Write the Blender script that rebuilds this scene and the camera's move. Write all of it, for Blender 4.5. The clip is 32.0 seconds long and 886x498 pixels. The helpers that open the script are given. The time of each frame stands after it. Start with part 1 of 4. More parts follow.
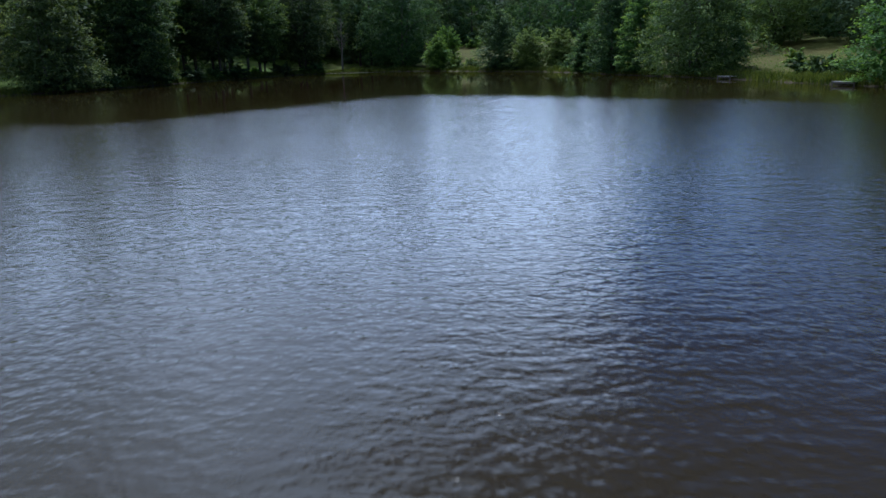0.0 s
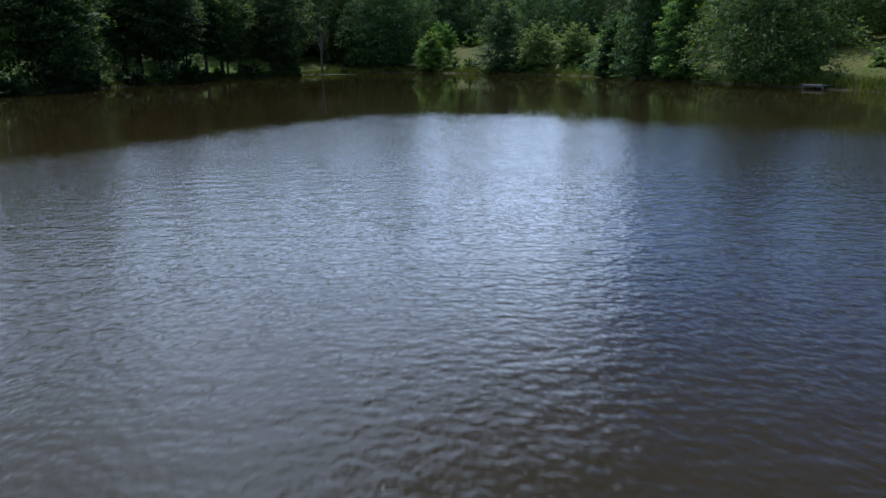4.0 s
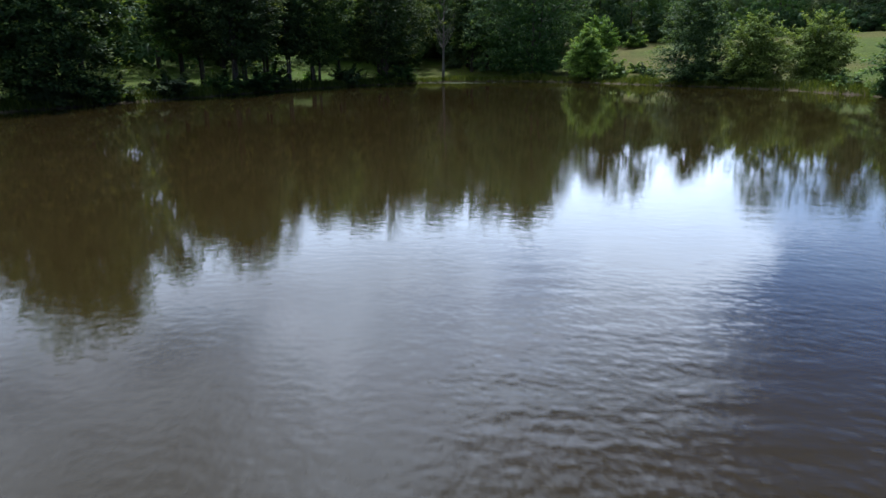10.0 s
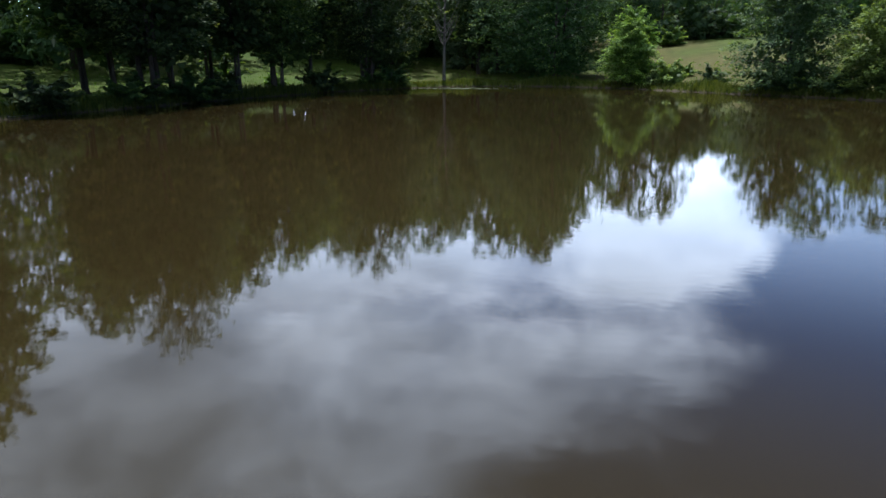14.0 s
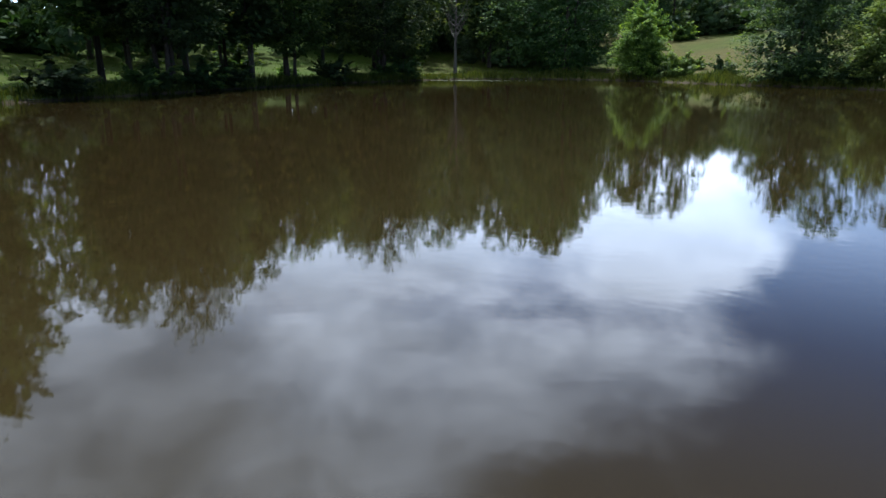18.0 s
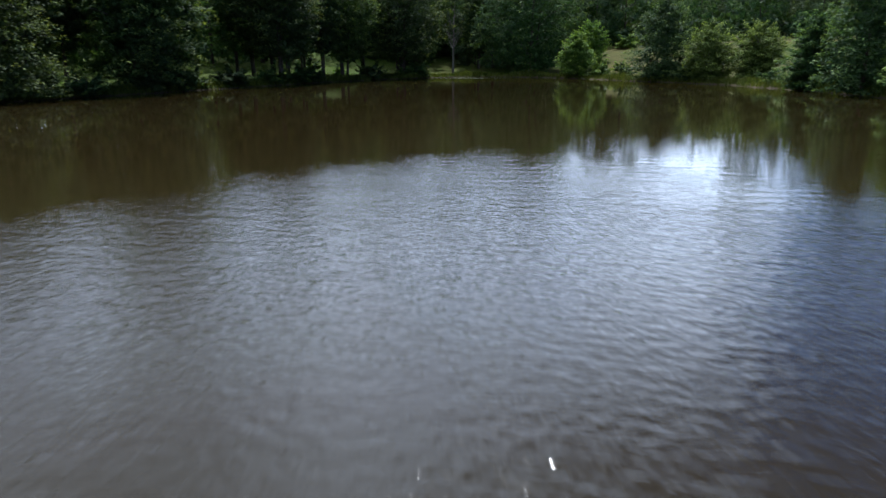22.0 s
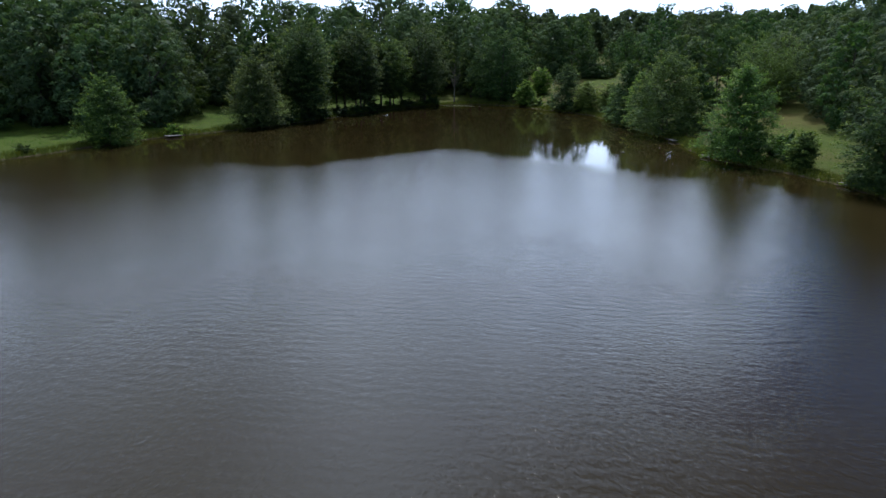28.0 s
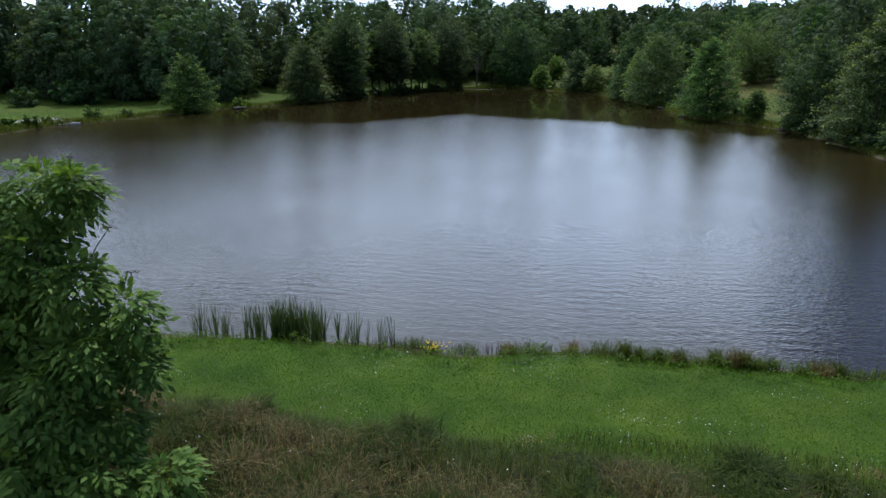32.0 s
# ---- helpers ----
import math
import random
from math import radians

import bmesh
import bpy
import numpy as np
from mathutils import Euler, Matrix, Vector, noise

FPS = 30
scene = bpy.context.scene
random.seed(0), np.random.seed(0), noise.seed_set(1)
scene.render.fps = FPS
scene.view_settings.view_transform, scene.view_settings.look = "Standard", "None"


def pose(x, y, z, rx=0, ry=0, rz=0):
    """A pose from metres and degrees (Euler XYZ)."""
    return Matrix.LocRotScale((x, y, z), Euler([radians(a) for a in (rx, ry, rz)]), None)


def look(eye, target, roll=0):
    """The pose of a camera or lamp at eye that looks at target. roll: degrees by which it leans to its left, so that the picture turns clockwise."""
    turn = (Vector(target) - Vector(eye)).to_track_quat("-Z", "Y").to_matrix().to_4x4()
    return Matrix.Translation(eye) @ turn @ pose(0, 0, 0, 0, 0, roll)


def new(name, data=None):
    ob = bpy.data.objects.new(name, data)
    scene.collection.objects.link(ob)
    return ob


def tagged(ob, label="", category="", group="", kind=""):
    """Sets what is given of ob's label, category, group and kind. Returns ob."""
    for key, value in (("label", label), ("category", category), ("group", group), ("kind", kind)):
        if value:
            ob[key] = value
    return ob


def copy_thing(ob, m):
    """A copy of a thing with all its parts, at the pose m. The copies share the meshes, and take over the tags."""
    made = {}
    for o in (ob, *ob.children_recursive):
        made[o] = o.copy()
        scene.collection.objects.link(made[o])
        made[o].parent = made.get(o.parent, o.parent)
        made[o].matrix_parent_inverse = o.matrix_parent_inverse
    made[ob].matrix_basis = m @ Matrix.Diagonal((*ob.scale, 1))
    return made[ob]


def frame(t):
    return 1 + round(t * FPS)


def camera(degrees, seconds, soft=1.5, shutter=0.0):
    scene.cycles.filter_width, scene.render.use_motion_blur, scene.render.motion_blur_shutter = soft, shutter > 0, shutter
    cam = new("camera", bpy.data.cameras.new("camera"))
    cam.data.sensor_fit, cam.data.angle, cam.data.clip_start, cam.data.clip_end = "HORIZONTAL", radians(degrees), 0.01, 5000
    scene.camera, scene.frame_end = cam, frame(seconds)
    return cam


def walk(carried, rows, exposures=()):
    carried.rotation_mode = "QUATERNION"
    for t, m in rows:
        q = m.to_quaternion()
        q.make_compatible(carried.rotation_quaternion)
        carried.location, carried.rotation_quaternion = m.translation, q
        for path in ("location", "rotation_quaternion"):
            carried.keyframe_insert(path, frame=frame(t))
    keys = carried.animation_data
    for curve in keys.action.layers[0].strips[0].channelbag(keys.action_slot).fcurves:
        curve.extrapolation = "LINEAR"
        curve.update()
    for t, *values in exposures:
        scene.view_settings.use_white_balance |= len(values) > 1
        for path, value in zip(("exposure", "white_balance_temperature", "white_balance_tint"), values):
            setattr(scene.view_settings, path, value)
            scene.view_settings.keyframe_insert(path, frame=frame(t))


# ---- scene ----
cam = camera(65.8, 32.0, shutter=0.5)
METRES, EYE, TILT, LEAN, TURN = 240.0, 3.45, -15.8, 1.28, 0.0
ROWS = [
    (0.0, 0.0, 0.0, 0.0, 0.0, 0.0, -0.0),
    (0.5, 0.0001, 0.01, 0.0025, -0.09, 0.0, -0.03),
    (1.0, 0.0008, 0.021, 0.0057, -0.12, -0.03, -0.06),
    (1.5, 0.0013, 0.0318, 0.0087, -0.15, -0.07, -0.07),
    (2.0, 0.0015, 0.0426, 0.0118, -0.21, -0.07, -0.09),
    (2.5, 0.0017, 0.0537, 0.0149, -0.22, -0.06, -0.09),
    (3.0, 0.0018, 0.0646, 0.0183, -0.25, -0.07, -0.12),
    (3.5, 0.0015, 0.0756, 0.0215, -0.32, -0.08, -0.14),
    (5.5, -0.001, 0.1198, 0.0332, -0.74, 0.18, -0.42),
    (6.0, -0.0016, 0.1315, 0.0368, 5.51, 0.06, -1.79),
    (6.5, -0.0016, 0.1433, 0.0404, 10.08, -0.14, -3.01),
    (7.0, -0.0025, 0.1546, 0.0438, 10.04, -0.2, -3.13),
    (7.5, -0.0037, 0.1661, 0.0472, 10.03, -0.2, -3.21),
    (8.0, -0.0052, 0.1774, 0.0505, 9.99, -0.18, -3.3),
    (8.5, -0.0067, 0.1887, 0.0536, 9.99, -0.17, -3.31),
    (9.0, -0.0087, 0.2001, 0.0568, 9.93, -0.19, -3.37),
    (9.5, -0.0108, 0.2115, 0.06, 9.91, -0.19, -3.39),
    (10.0, -0.0129, 0.2229, 0.0632, 9.9, -0.19, -3.44),
    (10.5, -0.0151, 0.2343, 0.0664, 9.87, -0.2, -3.49),
    (11.0, -0.0176, 0.2457, 0.0697, 9.84, -0.22, -3.51),
    (11.5, -0.02, 0.257, 0.073, 9.79, -0.28, -3.54),
    (12.0, -0.0228, 0.2685, 0.0756, 9.69, -0.19, -3.56),
    (12.5, -0.0256, 0.2799, 0.0784, 9.61, -0.16, -3.58),
    (13.0, -0.0281, 0.2911, 0.082, 9.58, -0.22, -3.54),
    (13.5, -0.0305, 0.3027, 0.085, 9.53, -0.21, -3.57),
    (14.0, -0.0328, 0.3141, 0.088, 9.55, -0.17, -3.56),
    (14.5, -0.0345, 0.3224, 0.0903, 9.55, -0.12, -3.6),
    (16.5, -0.0363, 0.3265, 0.089, 10.02, -0.2, -3.82),
    (17.0, -0.0359, 0.3258, 0.0883, 10.1, -0.23, -3.88),
    (17.5, -0.0346, 0.3211, 0.0865, 10.19, -0.23, -3.92),
    (18.0, -0.0323, 0.3121, 0.0837, 10.36, -0.25, -3.96),
    (18.5, -0.0294, 0.2996, 0.0798, 10.52, -0.24, -3.95),
    (19.0, -0.0257, 0.2841, 0.0754, 10.62, -0.3, -4.05),
    (19.5, -0.0217, 0.2665, 0.0703, 10.68, -0.33, -4.08),
    (20.0, -0.017, 0.2465, 0.0646, 10.76, -0.37, -4.1),
    (20.5, -0.0125, 0.2248, 0.059, 10.75, -0.46, -4.09),
    (21.0, -0.007, 0.2033, 0.0543, 10.87, -0.48, -4.09),
    (21.5, -0.0008, 0.179, 0.0495, 10.99, -0.46, -4.2),
    (22.0, 0.0053, 0.1536, 0.0446, 11.05, -0.46, -4.19),
    (22.5, 0.0115, 0.1276, 0.0397, 11.11, -0.46, -4.27),
    (23.0, 0.0179, 0.1009, 0.0353, 11.23, -0.49, -4.38),
    (23.5, 0.0242, 0.0736, 0.0308, 11.33, -0.5, -4.44),
    (24.0, 0.0305, 0.0457, 0.0267, 11.42, -0.52, -4.53),
    (24.5, 0.0372, 0.0176, 0.0226, 11.52, -0.52, -4.59),
    (25.0, 0.0438, -0.0111, 0.0187, 11.61, -0.55, -4.69),
    (25.5, 0.0506, -0.0401, 0.0149, 11.68, -0.53, -4.71),
    (27.5, 0.0777, -0.1587, 0.0001, 11.89, -0.6, -4.72),
    (28.0, 0.0846, -0.1885, -0.0032, 11.94, -0.62, -4.7),
    (28.5, 0.0915, -0.2181, -0.007, 11.99, -0.63, -4.68),
    (29.0, 0.0978, -0.2434, -0.0124, 11.99, -0.66, -4.59),
    (29.5, 0.1024, -0.2618, -0.0171, 12.04, -0.67, -4.53),
    (30.0, 0.1058, -0.2737, -0.0197, 12.11, -0.69, -4.5),
    (30.5, 0.108, -0.2805, -0.0245, 12.4, -0.7, -4.51),
    (31.0, 0.1096, -0.2828, -0.0343, 13.29, -0.72, -4.65),
    (31.5, 0.1102, -0.2815, -0.0423, 13.99, -0.75, -4.78),
    (32.0, 0.1102, -0.2806, -0.045, 14.05, -0.74, -4.79),
]
walk(cam, [(t, pose(0, 0, EYE, TILT, LEAN, TURN) @ pose(METRES * x, METRES * y, METRES * z, 90 + pitch, roll, yaw)) for t, x, y, z, yaw, pitch, roll in ROWS],
     exposures=[(0.0, 0.38, 5150, 10), (5.5, 0.55, 5450, 10), (9.0, 0.85, 5700, 10), (13.0, 1.05, 5700, 10), (18.0, 1.05, 5700, 10), (21.0, 0.85, 5700, 10), (25.0, 0.5, 5650, 10), (28.0, 0.32, 5650, 10), (30.0, 0.30, 5650, 10), (32.0, 0.42, 5650, 10)])
# ---- world and light ----
SUN_AZ, SUN_EL = 8.0, 58.0  # degrees to the left of +y, and above the horizon
sun_way = Vector((-math.sin(radians(SUN_AZ)) * math.cos(radians(SUN_EL)), math.cos(radians(SUN_AZ)) * math.cos(radians(SUN_EL)), math.sin(radians(SUN_EL))))
sun_lamp = bpy.data.lights.new("sun", "SUN")
sun_lamp.energy, sun_lamp.angle, sun_lamp.color = 3.3, radians(0.6), (1.0, 0.95, 0.86)
sun = new("sun", sun_lamp)
sun.matrix_world = look((0, 0, 60), Vector((0, 0, 60)) - sun_way)


class Nodes:
    """A short hand for node trees."""

    def __init__(self, tree):
        self.tree = tree
        tree.nodes.clear()

    def add(self, kind, props=None, **inputs):
        n = self.tree.nodes.new("ShaderNode" + kind)
        for k, v in (props or {}).items():
            setattr(n, k, v)
        for k, v in inputs.items():
            key = int(k[1:]) if k[0] == "i" and k[1:].isdigit() else k.replace("_", " ")
            self.put(n.inputs[key], v)
        return n

    def put(self, socket, v):
        if isinstance(v, bpy.types.NodeSocket):
            self.tree.links.new(v, socket)
        elif isinstance(v, bpy.types.Node):
            self.tree.links.new(v.outputs[0], socket)
        else:
            socket.default_value = v

    def math(self, op, a, b=0.0, clamp=False):
        return self.add("Math", {"operation": op, "use_clamp": clamp}, i0=a, i1=b).outputs[0]

    def ramp(self, fac, stops, mode="LINEAR"):
        n = self.add("ValToRGB", None, Fac=fac)
        r = n.color_ramp
        r.interpolation = mode
        while len(r.elements) < len(stops):
            r.elements.new(0.5)
        for e, (p, c) in zip(r.elements, stops):
            e.position = p
            e.color = (*c, 1) if isinstance(c, tuple) else (c, c, c, 1)
        return n.outputs[0]

    def mix(self, fac, a, b, mode="MIX"):
        n = self.add("Mix", {"data_type": "RGBA", "blend_type": mode})
        self.put(n.inputs[0], fac)
        for s, v in ((6, a), (7, b)):
            self.put(n.inputs[s], (*v, 1) if isinstance(v, tuple) and len(v) == 3 else v)
        return n.outputs[2]

    def noise(self, vec, scale, detail=3.0, rough=0.55, distort=0.0):
        n = self.add("TexNoise", None, Scale=scale, Detail=detail, Roughness=rough, Distortion=distort)
        if vec is not None:
            self.put(n.inputs["Vector"], vec)
        return n.outputs[0]


world = bpy.data.worlds.new("sky")
scene.world = world
world.use_nodes = True
W = Nodes(world.node_tree)
sky = W.add("TexSky", {"sky_type": "NISHITA", "sun_disc": False, "sun_elevation": radians(SUN_EL), "sun_rotation": radians(-SUN_AZ), "air_density": 1.0, "dust_density": 0.4, "ozone_density": 2.0})
way = W.add("TexCoord").outputs["Generated"]
sep = W.add("SeparateXYZ", None, Vector=way)
up = W.math("MAXIMUM", sep.outputs[2], 0.0)
lift = W.math("ADD", up, 0.16)
flat = W.add("CombineXYZ", None, X=W.math("DIVIDE", sep.outputs[0], lift), Y=W.math("DIVIDE", sep.outputs[1], lift), Z=0.0)
shift = W.add("Mapping", None, Vector=flat, Location=(0.9, 0.35, 0.0))
billow = W.noise(shift, 1.15, 8.0, 0.56, 0.3)
# clear blue opens towards +x, closed cloud towards -x
side = W.math("MULTIPLY", sep.outputs[0], -0.57)
haze = W.ramp(up, [(0.15, 1.0), (0.37, 0.0)], "EASE")
stir = W.add("Mix", {"data_type": "VECTOR"})
stir.inputs[0].default_value = 0.6
W.put(stir.inputs[4], flat.outputs[0])
W.put(stir.inputs[5], W.add("VectorMath", {"operation": "ADD"}, i0=flat.outputs[0], i1=W.add("VectorMath", {"operation": "SUBTRACT"}, i0=W.add("TexNoise", None, Vector=shift, Scale=3.2, Detail=5.0).outputs["Color"], i1=(0.5, 0.5, 0.5)).outputs[0]).outputs[0])


def bank(x, y, wide, deep, lo=0.1, hi=1.1):
    """1 in the middle of a patch of the cloud layer, 0 outside it, with an uneven rim."""
    off = W.add("VectorMath", {"operation": "DIVIDE"}, i0=W.add("VectorMath", {"operation": "SUBTRACT"}, i0=stir.outputs[1], i1=(x, y, 0.0)).outputs[0], i1=(wide, deep, 1.0))
    return W.ramp(W.add("VectorMath", {"operation": "LENGTH"}, i0=off.outputs[0]).outputs["Value"], [(lo, 1.0), (hi, 0.0)], "EASE")


puff = bank(0.33, 2.10, 0.30, 0.24)
gap = W.math("ADD", W.math("MULTIPLY", bank(0.86, 2.05, 0.36, 0.34), 0.34), W.math("MULTIPLY", bank(0.85, 1.35, 0.62, 0.62), 0.22))
cover = W.math("ADD", W.math("ADD", billow, side), W.math("MULTIPLY", haze, 0.15))
cover = W.math("SUBTRACT", W.math("ADD", cover, W.math("MULTIPLY", puff, 0.22)), gap)
cloud = W.ramp(cover, [(0.34, 0.0), (0.62, 1.0)], "EASE")
body = W.noise(shift, 3.0, 8.0, 0.62, 0.35)
grey = W.ramp(body, [(0.38, (0.54, 0.58, 0.64)), (0.60, (1.06, 1.08, 1.10))])
thick = W.ramp(cover, [(0.52, 1.0), (0.80, 0.42)])
grey = W.mix(1.0, grey, thick, "MULTIPLY")
white = W.mix(1.0, W.mix(haze, W.mix(W.math("MULTIPLY", puff, 0.6), grey, (0.98, 1.0, 1.02)), (0.88, 0.93, 0.99)), (18.3, 19.4, 21.2), "MULTIPLY")
clear = W.mix(1.0, W.mix(1.0, sky.outputs[0], (0.25, 0.47, 0.74), "MULTIPLY"), W.ramp(up, [(0.26, 1.0), (0.58, 0.45)]), "MULTIPLY")
seen_sky = W.mix(cloud, clear, white)
low = W.mix(W.math("MULTIPLY", haze, 0.38), seen_sky, (13.0, 15.2, 18.2))
toward = W.add("MapRange", None, Value=sep.outputs[1], i1=-0.7, i2=0.45, i3=0.6, i4=1.0).outputs[0]
back = W.add("Background", None, Color=W.mix(1.0, low, toward, "MULTIPLY"), Strength=0.10)
W.add("OutputWorld", None, Surface=back)


# ---- materials ----
def material(name):
    m = bpy.data.materials.new(name)
    m.use_nodes = True
    return m, Nodes(m.node_tree)


def finish(n, shader, bump=None):
    n.add("OutputMaterial", None, Surface=shader)


def leaf_material(name, dark, mid, bright, through_part=0.26):
    m, n = material(name)
    info = n.add("ObjectInfo").outputs["Random"]
    geo = n.add("NewGeometry").outputs["Random Per Island"]
    pos = n.add("TexCoord").outputs["Object"]
    clump = n.noise(pos, 0.55, 3.0)
    # this attribute paints sunlit bough tips and billow tops into the leaf colour
    lightness = n.add("Attribute", {"attribute_name": "lightness"}).outputs["Fac"]
    f = n.math("ADD", n.math("MULTIPLY", geo, 0.26), n.math("ADD", n.math("MULTIPLY", clump, 0.75), n.math("MULTIPLY", lightness, 0.58)))
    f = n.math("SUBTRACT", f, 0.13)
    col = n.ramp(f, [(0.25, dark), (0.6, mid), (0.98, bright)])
    hsv = n.add("HueSaturation", None, Hue=n.math("ADD", 0.485, n.math("MULTIPLY", info, 0.03)), Saturation=n.math("ADD", 0.86, n.math("MULTIPLY", info, 0.14)), Value=n.math("ADD", 0.85, n.math("MULTIPLY", info, 0.3)), Color=col)
    body = n.add("BsdfPrincipled", None, Base_Color=hsv.outputs[0], Roughness=0.65)
    body.inputs["Specular IOR Level"].default_value = 0.12
    warm = n.mix(1.0, hsv.outputs[0], (2.4, 2.3, 0.95), "MULTIPLY")
    thin = n.add("BsdfTranslucent", None, Color=warm)
    mixed = n.add("MixShader", None, i0=through_part, i1=body.outputs[0], i2=thin.outputs[0])
    finish(n, mixed.outputs[0])
    return m


def plain(name, a, b, scale, rough=0.8, bump=0.0, fine=6.0, metal=0.0, island=0.0, gloss=0.4, thin=0.0):
    """A surface that varies between two colours at a large and a fine scale."""
    m, n = material(name)
    pos = n.add("TexCoord").outputs["Object"]
    f = n.math("ADD", n.math("MULTIPLY", n.noise(pos, scale, 4.0), 0.6), n.math("MULTIPLY", n.noise(pos, scale * fine, 5.0, 0.65), 0.4))
    if island:
        f = n.math("ADD", f, n.math("MULTIPLY", n.math("SUBTRACT", n.add("NewGeometry").outputs["Random Per Island"], 0.5), island))
    rnd = n.math("SUBTRACT", n.add("ObjectInfo").outputs["Random"], 0.5)
    f = n.math("ADD", f, n.math("MULTIPLY", rnd, 0.25))
    col = n.ramp(f, [(0.3, a), (0.7, b)])
    p = n.add("BsdfPrincipled", None, Base_Color=col, Roughness=rough, Metallic=metal)
    p.inputs["Specular IOR Level"].default_value = gloss
    if bump:
        bm = n.add("Bump", None, Height=n.noise(pos, scale * fine, 5.0, 0.65), Strength=0.8, Distance=bump)
        n.put(p.inputs["Normal"], bm.outputs[0])
    if thin:
        glow = n.add("BsdfTranslucent", None, Color=n.mix(1.0, col, (1.7, 1.6, 0.7), "MULTIPLY"))
        p = n.add("MixShader", None, i0=thin, i1=p.outputs[0], i2=glow.outputs[0])
    finish(n, p.outputs[0])
    return m


LEAF = {
    "light": leaf_material("leaf_light", (0.0380, 0.0740, 0.0110), (0.0800, 0.1450, 0.0180), (0.1800, 0.2700, 0.0300)),
    "mid": leaf_material("leaf_mid", (0.0250, 0.0500, 0.0140), (0.0560, 0.1010, 0.0220), (0.1500, 0.2080, 0.0340)),
    "dark": leaf_material("leaf_dark", (0.0185, 0.0395, 0.0140), (0.0410, 0.0760, 0.0215), (0.1200, 0.1620, 0.0330), 0.24),
    "blue": leaf_material("leaf_blue", (0.0180, 0.0390, 0.0160), (0.0400, 0.0760, 0.0240), (0.1200, 0.1800, 0.0380), 0.24),
    "woods": leaf_material("leaf_woods", (0.0290, 0.0530, 0.0240), (0.0590, 0.0980, 0.0380), (0.1050, 0.1520, 0.0560), 0.2),
    "willow": leaf_material("leaf_willow", (0.0400, 0.0740, 0.0180), (0.0820, 0.1400, 0.0290), (0.1500, 0.2250, 0.0450)),
    "walnut": leaf_material("leaf_walnut", (0.0270, 0.0600, 0.0090), (0.0640, 0.1220, 0.0160), (0.1300, 0.2000, 0.0270)),
}
BARK = plain("bark", (0.020, 0.016, 0.012), (0.062, 0.051, 0.040), 1.6, 0.9, 0.02, 9.0)
DEAD = plain("dead_wood", (0.05, 0.045, 0.037), (0.13, 0.115, 0.095), 1.6, 0.85, 0.01, 9.0)
GRASS = plain("grass_blade", (0.0270, 0.0740, 0.0045), (0.0760, 0.1450, 0.0095), 0.32, 0.6, 0.0, 8.0, island=0.3, gloss=0.1, thin=0.45)
SEDGE = plain("sedge_blade", (0.0240, 0.0420, 0.0070), (0.0800, 0.0980, 0.0190), 0.3, 0.6, 0.0, 8.0, island=0.8, gloss=0.08, thin=0.4)
STRAW = plain("dry_grass_blade", (0.0750, 0.0590, 0.0250), (0.2100, 0.1680, 0.0800), 0.4, 0.7, 0.0, 8.0, island=0.8, gloss=0.08, thin=0.3)
WEED = plain("weed_leaf", (0.0200, 0.0360, 0.0070), (0.0620, 0.0900, 0.0190), 0.5, 0.65, 0.0, 6.0, island=0.8, gloss=0.06, thin=0.4)
HERB = plain("herb_leaf", (0.0300, 0.0620, 0.0050), (0.0800, 0.1350, 0.0120), 0.6, 0.6, 0.0, 6.0, island=0.7, gloss=0.08, thin=0.42)
REED = plain("cattail_leaf", (0.022, 0.040, 0.016), (0.062, 0.088, 0.030), 0.6, 0.55, 0.0, 5.0, gloss=0.1, thin=0.3)
STALK = plain("dead_stalk", (0.045, 0.036, 0.026), (0.12, 0.095, 0.065), 0.8, 0.8, island=0.6, gloss=0.1)
HEAD = plain("cattail_head", (0.030, 0.016, 0.009), (0.060, 0.032, 0.016), 8.0, 0.95, 0.003)
FLOWER_W = plain("white_petal", (0.62, 0.62, 0.56), (0.80, 0.80, 0.74), 20.0, 0.7)
FLOWER_Y = plain("yellow_petal", (0.58, 0.44, 0.004), (0.72, 0.56, 0.008), 20.0, 0.7, gloss=0.05, thin=0.3)
PLANK = plain("weathered_plank", (0.16, 0.15, 0.135), (0.34, 0.32, 0.29), 1.2, 0.85, 0.006, 12.0)
POST = plain("wet_post", (0.045, 0.038, 0.028), (0.11, 0.095, 0.075), 2.0, 0.8, 0.01)
CONCRETE = plain("concrete", (0.17, 0.17, 0.17), (0.28, 0.28, 0.275), 0.8, 0.9, 0.006, 12.0)
LILY = plain("floating_leaf", (0.05, 0.085, 0.03), (0.12, 0.15, 0.06), 2.0, 0.35)


